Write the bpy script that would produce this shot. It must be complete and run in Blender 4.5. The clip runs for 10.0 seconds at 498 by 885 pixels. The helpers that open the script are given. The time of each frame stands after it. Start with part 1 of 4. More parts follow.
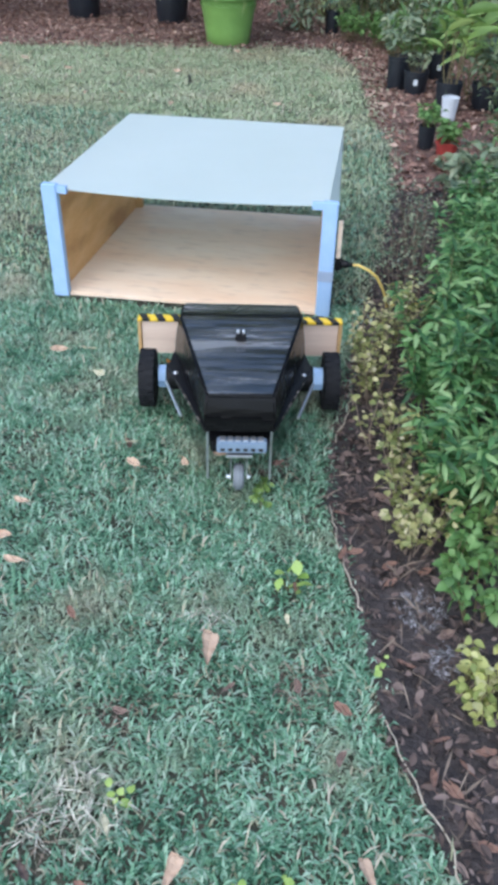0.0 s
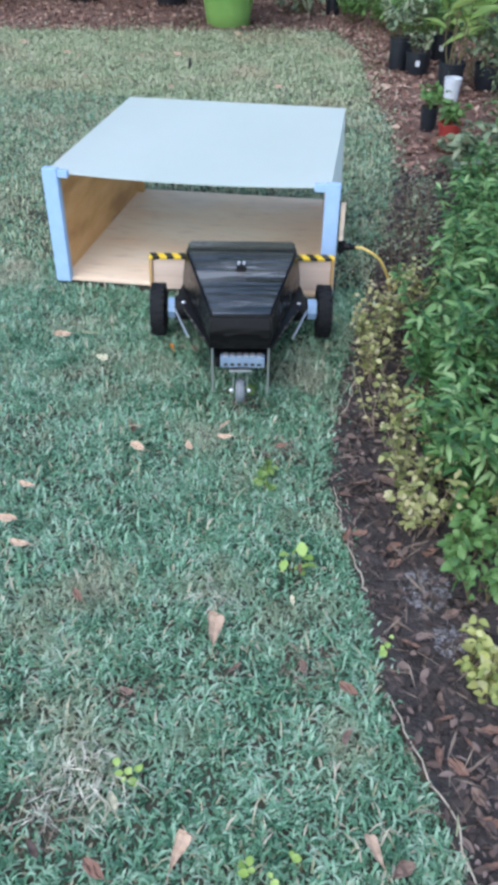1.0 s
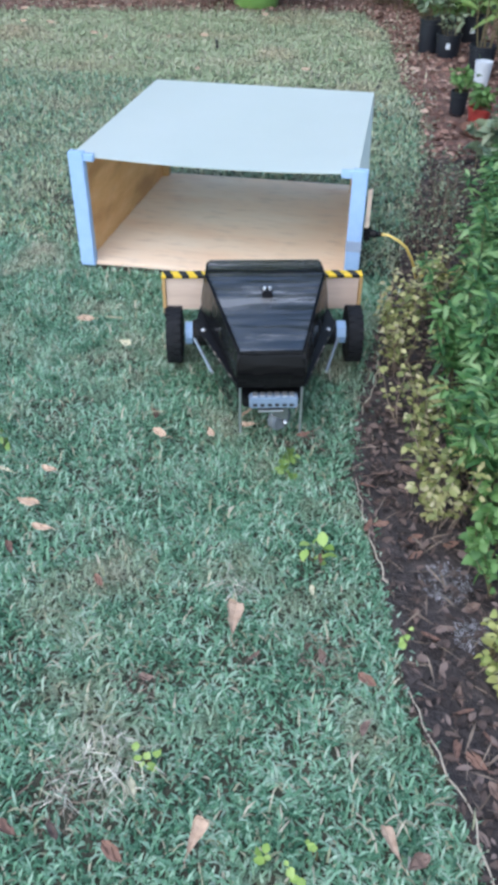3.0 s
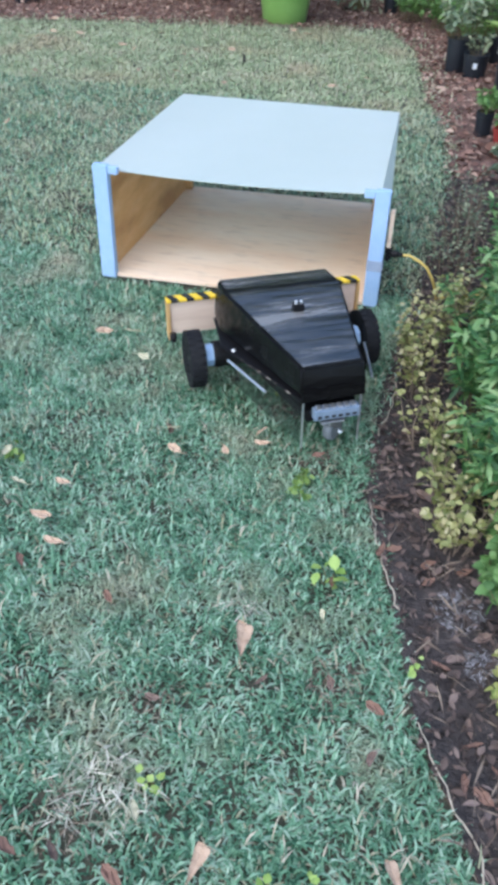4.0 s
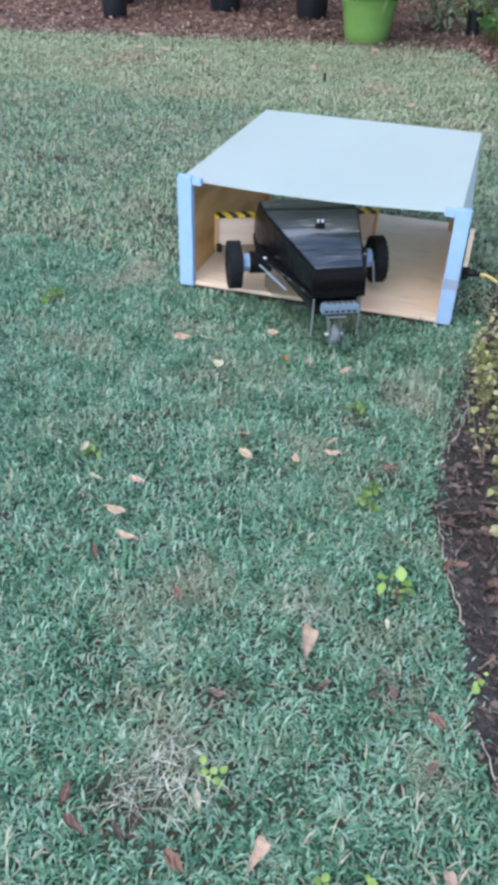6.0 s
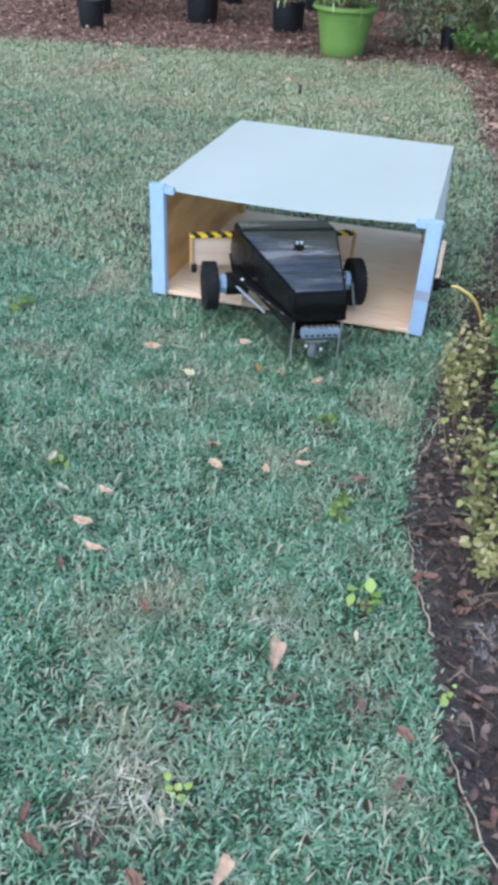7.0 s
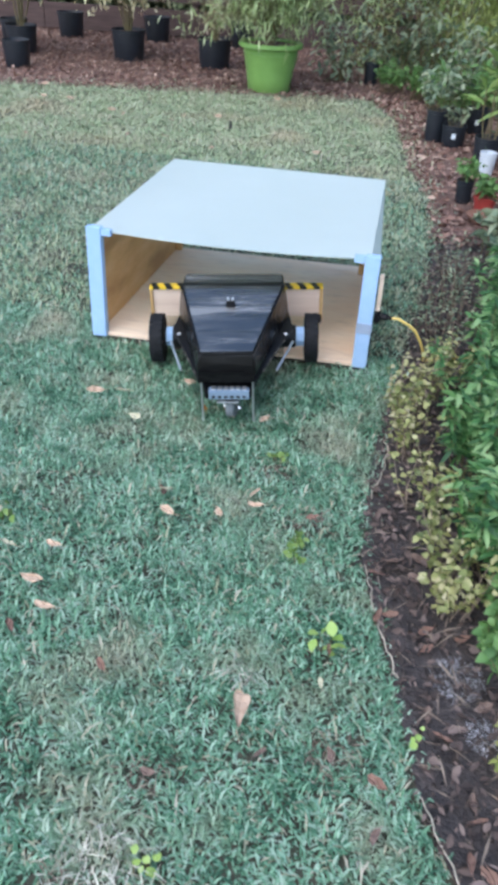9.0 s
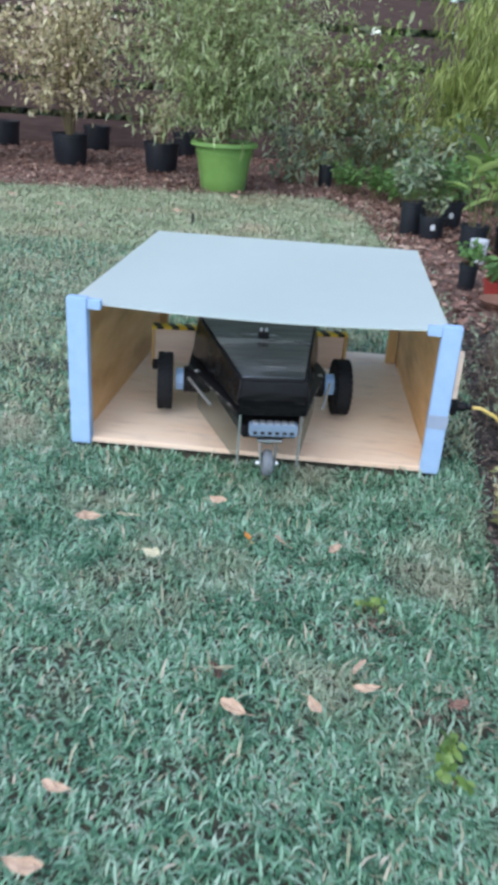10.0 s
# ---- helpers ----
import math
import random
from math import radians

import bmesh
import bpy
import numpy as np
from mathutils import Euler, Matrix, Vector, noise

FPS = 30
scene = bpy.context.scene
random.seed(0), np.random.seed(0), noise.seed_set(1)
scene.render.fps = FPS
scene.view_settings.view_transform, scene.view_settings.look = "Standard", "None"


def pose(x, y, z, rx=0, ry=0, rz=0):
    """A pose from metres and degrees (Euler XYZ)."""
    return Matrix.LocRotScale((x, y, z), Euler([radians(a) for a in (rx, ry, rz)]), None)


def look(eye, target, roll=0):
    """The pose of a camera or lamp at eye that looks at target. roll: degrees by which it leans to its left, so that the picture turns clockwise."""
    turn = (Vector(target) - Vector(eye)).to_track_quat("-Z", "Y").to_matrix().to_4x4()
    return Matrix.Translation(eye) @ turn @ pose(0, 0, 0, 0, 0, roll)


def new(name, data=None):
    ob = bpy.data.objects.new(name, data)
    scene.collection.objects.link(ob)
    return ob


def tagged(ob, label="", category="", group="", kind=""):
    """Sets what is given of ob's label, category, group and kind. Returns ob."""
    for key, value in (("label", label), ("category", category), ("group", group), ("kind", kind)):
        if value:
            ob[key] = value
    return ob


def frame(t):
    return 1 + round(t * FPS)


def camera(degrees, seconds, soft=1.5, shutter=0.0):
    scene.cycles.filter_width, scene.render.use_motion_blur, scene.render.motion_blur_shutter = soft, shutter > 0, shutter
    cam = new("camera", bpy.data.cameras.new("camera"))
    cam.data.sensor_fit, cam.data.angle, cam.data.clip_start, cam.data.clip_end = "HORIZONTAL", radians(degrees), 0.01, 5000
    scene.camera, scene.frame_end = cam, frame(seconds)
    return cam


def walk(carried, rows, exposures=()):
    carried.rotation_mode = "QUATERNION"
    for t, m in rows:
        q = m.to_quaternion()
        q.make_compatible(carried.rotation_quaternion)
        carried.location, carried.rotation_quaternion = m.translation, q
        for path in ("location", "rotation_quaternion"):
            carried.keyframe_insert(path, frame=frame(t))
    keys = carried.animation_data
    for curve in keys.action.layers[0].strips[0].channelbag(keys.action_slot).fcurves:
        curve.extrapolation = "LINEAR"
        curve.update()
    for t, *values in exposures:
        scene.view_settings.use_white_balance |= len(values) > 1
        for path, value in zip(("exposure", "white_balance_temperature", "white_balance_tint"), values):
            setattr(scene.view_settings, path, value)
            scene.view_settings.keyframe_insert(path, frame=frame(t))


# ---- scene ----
cam = camera(34.9, 10.0, soft=4.8, shutter=0.25)
PATH = [
    (0, (0.079, 0.047, 1.62), (-0.203, 1.634, 0.435), 1.4),
    (0.5, (0.085, 0.047, 1.616), (-0.201, 1.624, 0.42), 0.9),
    (1, (0.079, 0.038, 1.611), (-0.207, 1.604, 0.399), 0.8),
    (1.5, (0.079, 0.04, 1.61), (-0.218, 1.589, 0.379), 0.4),
    (2, (0.085, 0.046, 1.606), (-0.226, 1.581, 0.362), 0.1),
    (2.5, (0.078, 0.038, 1.609), (-0.243, 1.567, 0.36), 0.4),
    (4, (0.063, 0.071, 1.634), (-0.306, 1.609, 0.41), 1.7),
    (4.5, (0.055, 0.068, 1.632), (-0.366, 1.591, 0.406), 2.4),
    (5, (0.024, 0.041, 1.636), (-0.465, 1.544, 0.41), 1.9),
    (6.5, (0.031, 0.006, 1.641), (-0.48, 1.535, 0.458), 1.8),
    (7, (0.043, 0.031, 1.629), (-0.417, 1.583, 0.453), 3.1),
    (7.5, (0.063, 0.09, 1.654), (-0.334, 1.672, 0.497), 4.2),
    (8, (0.057, 0.066, 1.65), (-0.325, 1.659, 0.502), 4.0),
    (8.5, (0.07, 0.061, 1.646), (-0.307, 1.662, 0.508), 3.5),
    (9, (0.006, 0.082, 1.646), (-0.332, 1.71, 0.534), 3.1),
    (9.2, (-0.168, 0.149, 1.631), (-0.436, 1.806, 0.543), 4.1),
    (9.3, (-0.222, 0.206, 1.615), (-0.478, 1.874, 0.542), 4.0),
    (9.5, (-0.37, 0.352, 1.52), (-0.614, 2.055, 0.5), 3.6),
    (10, (-0.518, 0.785, 1.193), (-0.718, 2.582, 0.338), 3.7),
]
walk(cam, [(t, look(eye, target, roll)) for t, eye, target, roll in PATH],
     [(0, 1.01, 6200, 9), (3, 1.01, 6200, 9), (4.5, 1.06, 6200, 9), (6.5, 0.99, 6200, 9), (8.3, 1.03, 6200, 9), (9.3, 1.10, 6200, 9), (10, 0.90, 6200, 9)])

# ---- world and light ----
world = bpy.data.worlds.new("overcast_sky")
scene.world = world
world.use_nodes = True
sky = world.node_tree.nodes.new("ShaderNodeTexSky")
sky.sky_type, sky.sun_disc = "NISHITA", False
sky.sun_elevation, sky.sun_rotation = radians(51), radians(202)
sky.dust_density, sky.air_density, sky.ozone_density = 1.5, 1.0, 2.0
backdrop_node = world.node_tree.nodes["Background"]
world.node_tree.links.new(sky.outputs[0], backdrop_node.inputs[0])
backdrop_node.inputs[1].default_value = 0.15
sun = new("sun", bpy.data.lights.new("sun", "SUN"))
sun.data.energy, sun.data.angle, sun.data.color = 1.22, radians(100), (1.0, 0.97, 0.93)
sun.matrix_world = look((-1.2, -3.0, 4.2), (0, 0, 0))


# ---- materials ----
def material(name, colours, scale=8.0, rough=0.6, metal=0.0, bump=0.0, bump_scale=60.0, stretch=(1, 1, 1),
             island=0.0, spread=0.25, detail=6.0, coat=0.0, second=None, use_object=True, transmission=0.0, rough_var=0.0, thin=0.0):
    """Noise through a ramp of colours, with a second fine noise, a tint per island or object, and relief."""
    m = bpy.data.materials.new(name)
    m.use_nodes = True
    nt = m.node_tree
    n, l = nt.nodes, nt.links
    bsdf = n["Principled BSDF"]
    geo = n.new("ShaderNodeNewGeometry")
    tc = n.new("ShaderNodeTexCoord")
    mp = n.new("ShaderNodeMapping")
    mp.inputs["Scale"].default_value = stretch
    l.new(tc.outputs["Object"] if use_object else geo.outputs["Position"], mp.inputs[0])
    tex = n.new("ShaderNodeTexNoise")
    tex.inputs["Scale"].default_value, tex.inputs["Detail"].default_value = scale, detail
    tex.inputs["Roughness"].default_value = 0.65
    l.new(mp.outputs[0], tex.inputs["Vector"])
    ramp = n.new("ShaderNodeValToRGB")
    el = ramp.color_ramp.elements
    lo, hi = 0.5 - spread, 0.5 + spread
    while len(el) < len(colours):
        el.new(0.5)
    for i, c in enumerate(colours):
        el[i].position = lo + (hi - lo) * i / max(1, len(colours) - 1)
        el[i].color = (*c, 1)
    if island:
        add = n.new("ShaderNodeMath")
        add.operation = "MULTIPLY_ADD"
        l.new(geo.outputs["Random Per Island"], add.inputs[0])
        add.inputs[1].default_value = island
        mul = n.new("ShaderNodeMath")
        mul.operation = "MULTIPLY_ADD"
        l.new(tex.outputs[0], mul.inputs[0])
        mul.inputs[1].default_value = 1.0
        mul.inputs[2].default_value = -island / 2
        l.new(mul.outputs[0], add.inputs[2])
        l.new(add.outputs[0], ramp.inputs[0])
    else:
        l.new(tex.outputs[0], ramp.inputs[0])
    out = ramp.outputs[0]
    if second:
        colour, s2, amount = second
        tex2 = n.new("ShaderNodeTexNoise")
        tex2.inputs["Scale"].default_value, tex2.inputs["Detail"].default_value = s2, 4
        l.new(mp.outputs[0], tex2.inputs["Vector"])
        r2 = n.new("ShaderNodeMapRange")
        r2.inputs[1].default_value, r2.inputs[2].default_value, r2.inputs[4].default_value = 0.52, 0.72, amount
        l.new(tex2.outputs[0], r2.inputs[0])
        mix = n.new("ShaderNodeMix")
        mix.data_type = "RGBA"
        l.new(r2.outputs[0], mix.inputs[0])
        l.new(out, mix.inputs[6])
        mix.inputs[7].default_value = (*colour, 1)
        out = mix.outputs[2]
    l.new(out, bsdf.inputs["Base Color"])
    bsdf.inputs["Roughness"].default_value = rough
    if rough_var:
        rr = n.new("ShaderNodeMapRange")
        rr.inputs[1].default_value, rr.inputs[2].default_value = 0.3, 0.7
        rr.inputs[3].default_value, rr.inputs[4].default_value = rough - rough_var, rough + rough_var
        l.new(tex.outputs[0], rr.inputs[0])
        l.new(rr.outputs[0], bsdf.inputs["Roughness"])
    bsdf.inputs["Metallic"].default_value = metal
    bsdf.inputs["Coat Weight"].default_value = coat
    bsdf.inputs["Transmission Weight"].default_value = transmission
    if bump:
        tb = n.new("ShaderNodeTexNoise")
        tb.inputs["Scale"].default_value, tb.inputs["Detail"].default_value = bump_scale, 5
        l.new(mp.outputs[0], tb.inputs["Vector"])
        b = n.new("ShaderNodeBump")
        b.inputs["Strength"].default_value, b.inputs["Distance"].default_value = bump, 0.01
        l.new(tb.outputs[0], b.inputs["Height"])
        l.new(b.outputs[0], bsdf.inputs["Normal"])
    if thin:
        tr = n.new("ShaderNodeBsdfTranslucent")
        l.new(out, tr.inputs[0])
        ms = n.new("ShaderNodeMixShader")
        ms.inputs[0].default_value = thin
        l.new(bsdf.outputs[0], ms.inputs[1])
        l.new(tr.outputs[0], ms.inputs[2])
        l.new(ms.outputs[0], n["Material Output"].inputs[0])
    return m


M_SOIL = material("lawn_soil", [(0.022, 0.028, 0.018), (0.045, 0.05, 0.034), (0.10, 0.085, 0.062)], 22, 0.95, bump=0.8, bump_scale=60, use_object=False)
M_GRASS = material("grass_blade", [(0.04, 0.125, 0.07), (0.115, 0.27, 0.16), (0.20, 0.40, 0.25), (0.32, 0.52, 0.37), (0.44, 0.59, 0.46)],
                   7.0, 0.50, island=0.62, spread=0.32, use_object=False, second=((0.50, 0.46, 0.34), 2.6, 0.8), thin=0.3, detail=4.0)
M_GRASSDRY = material("dry_grass_blade", [(0.22, 0.26, 0.15), (0.36, 0.37, 0.25), (0.48, 0.45, 0.33), (0.56, 0.51, 0.41)],
                      1.5, 0.6, island=0.7, spread=0.42, use_object=False, thin=0.25)
M_GRASSFAR = material("far_grass_blade", [(0.24, 0.32, 0.18), (0.37, 0.47, 0.28), (0.49, 0.56, 0.36), (0.62, 0.63, 0.46)],
                      2.5, 0.5, island=0.35, spread=0.30, use_object=False, second=((0.54, 0.46, 0.31), 1.1, 0.95), thin=0.3)
M_MULCH = material("mulch_bed", [(0.06, 0.036, 0.03), (0.13, 0.077, 0.062), (0.22, 0.135, 0.11)], 14, 0.95, bump=0.9, bump_scale=55, use_object=False)
M_HUMUS = material("dark_humus", [(0.018, 0.0155, 0.0155), (0.045, 0.037, 0.036), (0.10, 0.08, 0.074)], 16, 0.75, bump=1.0, bump_scale=70, use_object=False)
M_CHIP = material("mulch_chip", [(0.07, 0.035, 0.026), (0.17, 0.09, 0.07), (0.30, 0.18, 0.14), (0.50, 0.38, 0.30)], 3, 0.9, island=0.8, spread=0.45, use_object=False)
M_DARKCHIP = material("leaf_litter", [(0.018, 0.014, 0.013), (0.05, 0.036, 0.032), (0.11, 0.076, 0.064), (0.22, 0.165, 0.145)], 3, 0.8, island=0.9, spread=0.48, use_object=False)
M_PLY = material("plywood", [(0.83, 0.58, 0.40), (0.89, 0.70, 0.53), (0.92, 0.79, 0.65)], 1.1, 0.36, stretch=(1.0, 3.2, 4), bump=0.05, bump_scale=30,
                 second=((0.40, 0.29, 0.22), 9.0, 0.30))
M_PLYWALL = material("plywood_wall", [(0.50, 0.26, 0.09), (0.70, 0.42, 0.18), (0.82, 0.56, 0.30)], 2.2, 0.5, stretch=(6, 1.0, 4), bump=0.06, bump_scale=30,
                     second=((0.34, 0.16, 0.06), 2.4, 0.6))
M_PLYPALE = material("pale_plywood", [(0.58, 0.44, 0.35), (0.68, 0.53, 0.43), (0.74, 0.60, 0.49)], 3, 0.6, stretch=(1, 8, 8), bump=0.06)
M_PINE = material("pine_post", [(0.50, 0.30, 0.12), (0.60, 0.40, 0.18)], 5, 0.6, stretch=(8, 8, 1), bump=0.1)
M_SHEET = material("pale_sheet", [(0.655, 0.745, 0.725), (0.715, 0.795, 0.775)], 1.5, 0.33, rough_var=0.06, thin=0.36)
M_TAPEBLUE = material("blue_masking_tape", [(0.31, 0.48, 0.73), (0.38, 0.55, 0.79)], 20, 0.6, bump=0.06, bump_scale=120)
M_TAPEGREY = material("grey_tape", [(0.28, 0.35, 0.48), (0.36, 0.43, 0.55)], 20, 0.5)
M_BLACKTAPE = material("black_tape_wrap", [(0.003, 0.003, 0.0035), (0.008, 0.008, 0.0085)], 5, 0.24, bump=0.45, bump_scale=8, stretch=(0.55, 2.6, 2.6), rough_var=0.07)
# pale streaks in the base colour stand in for sky mirrored by glossy tape
M_TAPETOP = material("black_tape_painted_sheen", [(0.005, 0.005, 0.005), (0.014, 0.0138, 0.0135), (0.06, 0.059, 0.058), (0.19, 0.188, 0.185)], 4.2, 0.22, bump=0.55, bump_scale=7,
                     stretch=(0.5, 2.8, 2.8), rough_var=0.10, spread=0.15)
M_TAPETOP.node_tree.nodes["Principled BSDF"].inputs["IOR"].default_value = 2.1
M_BLACKTAPE.node_tree.nodes["Principled BSDF"].inputs["IOR"].default_value = 1.33
M_BLACKTAPE.node_tree.nodes["Principled BSDF"].inputs["Specular IOR Level"].default_value = 0.3
M_BLACK = material("black_plastic", [(0.006, 0.006, 0.007), (0.011, 0.011, 0.013)], 20, 0.45, bump=0.05)
M_RUBBER = material("tyre_rubber", [(0.008, 0.009, 0.011), (0.017, 0.018, 0.021)], 30, 0.75, bump=0.2, bump_scale=90)
for m in (M_BLACK, M_RUBBER):
    m.node_tree.nodes["Principled BSDF"].inputs["IOR"].default_value = 1.3
M_WORN = material("worn_edge", [(0.16, 0.14, 0.12), (0.30, 0.27, 0.23)], 40, 0.7)
M_YELLOW = material("yellow_tape", [(0.75, 0.50, 0.03), (0.85, 0.60, 0.05)], 20, 0.5)
M_STRIPE = material("black_stripe", [(0.012, 0.012, 0.012), (0.02, 0.02, 0.02)], 20, 0.5)
M_ALU = material("aluminium", [(0.55, 0.57, 0.6), (0.7, 0.72, 0.74)], 30, 0.38, metal=0.9, bump=0.05)
M_BRACKET = material("blue_grey_bracket", [(0.22, 0.30, 0.42), (0.32, 0.41, 0.53)], 25, 0.45, metal=0.35)
M_GREYRUBBER = material("grey_caster_rubber", [(0.13, 0.15, 0.17), (0.21, 0.23, 0.25)], 25, 0.7)
M_CLEAR = bpy.data.materials.new("clear_skirt")
M_CLEAR.use_nodes = True
film_nodes, film_links = M_CLEAR.node_tree.nodes, M_CLEAR.node_tree.links
film_clear, film_mix = film_nodes.new("ShaderNodeBsdfTransparent"), film_nodes.new("ShaderNodeMixShader")
film_clear.inputs[0].default_value = (0.80, 0.83, 0.82, 1)
film_nodes["Principled BSDF"].inputs["Base Color"].default_value = (0.12, 0.13, 0.13, 1)
film_nodes["Principled BSDF"].inputs["Roughness"].default_value = 0.15
film_mix.inputs[0].default_value = 0.06
film_links.new(film_clear.outputs[0], film_mix.inputs[1])
film_links.new(film_nodes["Principled BSDF"].outputs[0], film_mix.inputs[2])
film_links.new(film_mix.outputs[0], film_nodes["Material Output"].inputs[0])
M_WHITE = material("white_plastic", [(0.52, 0.57, 0.62), (0.62, 0.66, 0.70)], 10, 0.5)
M_CABLE = material("yellow_cable", [(0.66, 0.48, 0.12), (0.74, 0.57, 0.18)], 30, 0.5)
M_GREENPOT = material("green_glazed_pot", [(0.15, 0.29, 0.07), (0.20, 0.36, 0.10)], 6, 0.3, bump=0.04)
M_POT = material("black_nursery_pot", [(0.006, 0.009, 0.014), (0.014, 0.018, 0.026)], 12, 0.5, bump=0.05)
M_REDPOT = material("red_plastic_pot", [(0.28, 0.035, 0.03), (0.36, 0.05, 0.04)], 10, 0.45)
M_CLAY = material("terracotta", [(0.16, 0.08, 0.055), (0.23, 0.12, 0.085)], 12, 0.85, bump=0.2)
M_FENCE = material("weathered_fence_board", [(0.045, 0.027, 0.025), (0.075, 0.047, 0.043), (0.11, 0.072, 0.066)], 2.5, 0.85, stretch=(1, 6, 10), bump=0.3, bump_scale=12, use_object=False)
M_STEM = material("plant_stem", [(0.10, 0.09, 0.04), (0.18, 0.14, 0.07)], 20, 0.8)
M_TWIG = material("dry_twig", [(0.13, 0.095, 0.07), (0.28, 0.22, 0.17)], 20, 0.85, island=0.5)
M_PALESTEM = material("pale_runner", [(0.34, 0.29, 0.22), (0.52, 0.46, 0.37)], 30, 0.8)


def leaf_material(name, colours, rough=0.45, island=0.8):
    return material(name, colours, 4, rough, island=island, spread=0.42, use_object=False, thin=0.3)


M_LEAFGREEN = leaf_material("bush_leaf", [(0.028, 0.09, 0.032), (0.068, 0.185, 0.06), (0.145, 0.295, 0.095), (0.30, 0.45, 0.20)])
M_WEED = leaf_material("weed_leaf", [(0.22, 0.36, 0.08), (0.34, 0.50, 0.12), (0.46, 0.60, 0.20)], 0.35)
M_LEAFPALE = leaf_material("pale_lime_leaf", [(0.22, 0.28, 0.08), (0.38, 0.42, 0.13), (0.52, 0.52, 0.20), (0.62, 0.60, 0.36)])
M_LEAFYEL = leaf_material("yellowing_leaf", [(0.12, 0.15, 0.05), (0.26, 0.29, 0.10), (0.44, 0.44, 0.18), (0.60, 0.54, 0.34)])
M_LEAFMID = leaf_material("seedling_leaf", [(0.08, 0.17, 0.05), (0.14, 0.28, 0.08), (0.22, 0.37, 0.13)])
M_LEAFBLUE = leaf_material("grey_green_leaf", [(0.08, 0.13, 0.08), (0.17, 0.24, 0.15), (0.30, 0.37, 0.23), (0.44, 0.48, 0.32)])
M_LEAFDARK = leaf_material("dark_shrub_leaf", [(0.04, 0.07, 0.04), (0.08, 0.125, 0.065), (0.15, 0.21, 0.11), (0.26, 0.30, 0.17)])
M_LEAFWIL = leaf_material("willowy_leaf", [(0.17, 0.23, 0.08), (0.32, 0.42, 0.17), (0.47, 0.57, 0.28), (0.62, 0.68, 0.42)])
M_LEAFTAN = leaf_material("autumn_leaf", [(0.42, 0.36, 0.19), (0.58, 0.53, 0.30), (0.72, 0.68, 0.44), (0.68, 0.52, 0.44)])
M_LEAFLIME = leaf_material("lime_leaf", [(0.14, 0.24, 0.06), (0.22, 0.34, 0.09), (0.34, 0.45, 0.15)], 0.35)
M_WEEP = leaf_material("weeping_blade", [(0.17, 0.22, 0.05), (0.29, 0.36, 0.10), (0.42, 0.48, 0.16)])
M_FALLEN = material("fallen_leaf_tan", [(0.37, 0.245, 0.165), (0.47, 0.33, 0.23), (0.56, 0.415, 0.31)], 30, 0.75, bump=0.3)
M_FALLENRED = material("fallen_leaf_red", [(0.14, 0.08, 0.058), (0.24, 0.135, 0.10)], 30, 0.75, bump=0.3)
M_FALLENPALE = material("fallen_leaf_pale", [(0.40, 0.38, 0.25), (0.52, 0.49, 0.35)], 30, 0.7, bump=0.3)
M_FALLENBROWN = material("fallen_leaf_brown", [(0.06, 0.042, 0.035), (0.15, 0.10, 0.08), (0.24, 0.17, 0.14)], 30, 0.8, bump=0.3)
M_ORANGE = material("fallen_leaf_orange", [(0.60, 0.22, 0.04), (0.66, 0.30, 0.06)], 18, 0.6)
M_ASH = material("ashen_tuft", [(0.19, 0.18, 0.185), (0.36, 0.36, 0.39), (0.56, 0.56, 0.60)], 6, 0.9, island=0.7, use_object=False)
M_STRAW = material("dead_grass", [(0.22, 0.23, 0.16), (0.40, 0.40, 0.31), (0.60, 0.58, 0.49)], 6, 0.8, island=0.9, spread=0.42, use_object=False)


# ---- mesh helpers ----
def part(name, bm, mat, parent=None, label=""):
    """One bmesh as one mesh object under a thing or a part."""
    me = bpy.data.meshes.new(name)
    bm.to_mesh(me)
    bm.free()
    me.materials.append(mat)
    ob = new(name, me)
    if parent is not None:
        ob.parent = parent
    if label:
        tagged(ob, label)
    return ob


def empty(name, m, label, category, group="", kind=""):
    ob = new(name)
    ob.matrix_basis = m
    return tagged(ob, label, category, group, kind)


def smooth(ob, angle=40):
    for p in ob.data.polygons:
        p.use_smooth = True
    ob.data.set_sharp_from_angle(angle=radians(angle))
    return ob


def box(x0, x1, y0, y1, z0, z1, bevel=0.0, bm=None):
    bm = bm or bmesh.new()
    made = bmesh.ops.create_cube(bm, size=1.0)["verts"]
    for v in made:
        v.co = Vector((x0 + (v.co.x + 0.5) * (x1 - x0), y0 + (v.co.y + 0.5) * (y1 - y0), z0 + (v.co.z + 0.5) * (z1 - z0)))
    if bevel:
        edges = list({e for v in made for e in v.link_edges})
        bmesh.ops.bevel(bm, geom=edges, offset=bevel, segments=2, affect="EDGES")
    return bm


def prism(poly, z0, z1, bevel=0.0, bm=None):
    """A slab over a plan polygon; z0 and z1 may be numbers or one value a corner."""
    bm = bm or bmesh.new()
    k = len(poly)
    lows = z0 if isinstance(z0, (list, tuple)) else [z0] * k
    highs = z1 if isinstance(z1, (list, tuple)) else [z1] * k
    a = [bm.verts.new((p[0], p[1], z)) for p, z in zip(poly, lows)]
    b = [bm.verts.new((p[0], p[1], z)) for p, z in zip(poly, highs)]
    bm.faces.new(a[::-1]), bm.faces.new(b)
    for i in range(k):
        bm.faces.new((a[i], a[(i + 1) % k], b[(i + 1) % k], b[i]))
    bmesh.ops.recalc_face_normals(bm, faces=bm.faces[:])
    if bevel:
        bmesh.ops.bevel(bm, geom=bm.edges[:], offset=bevel, segments=2, affect="EDGES")
    return bm


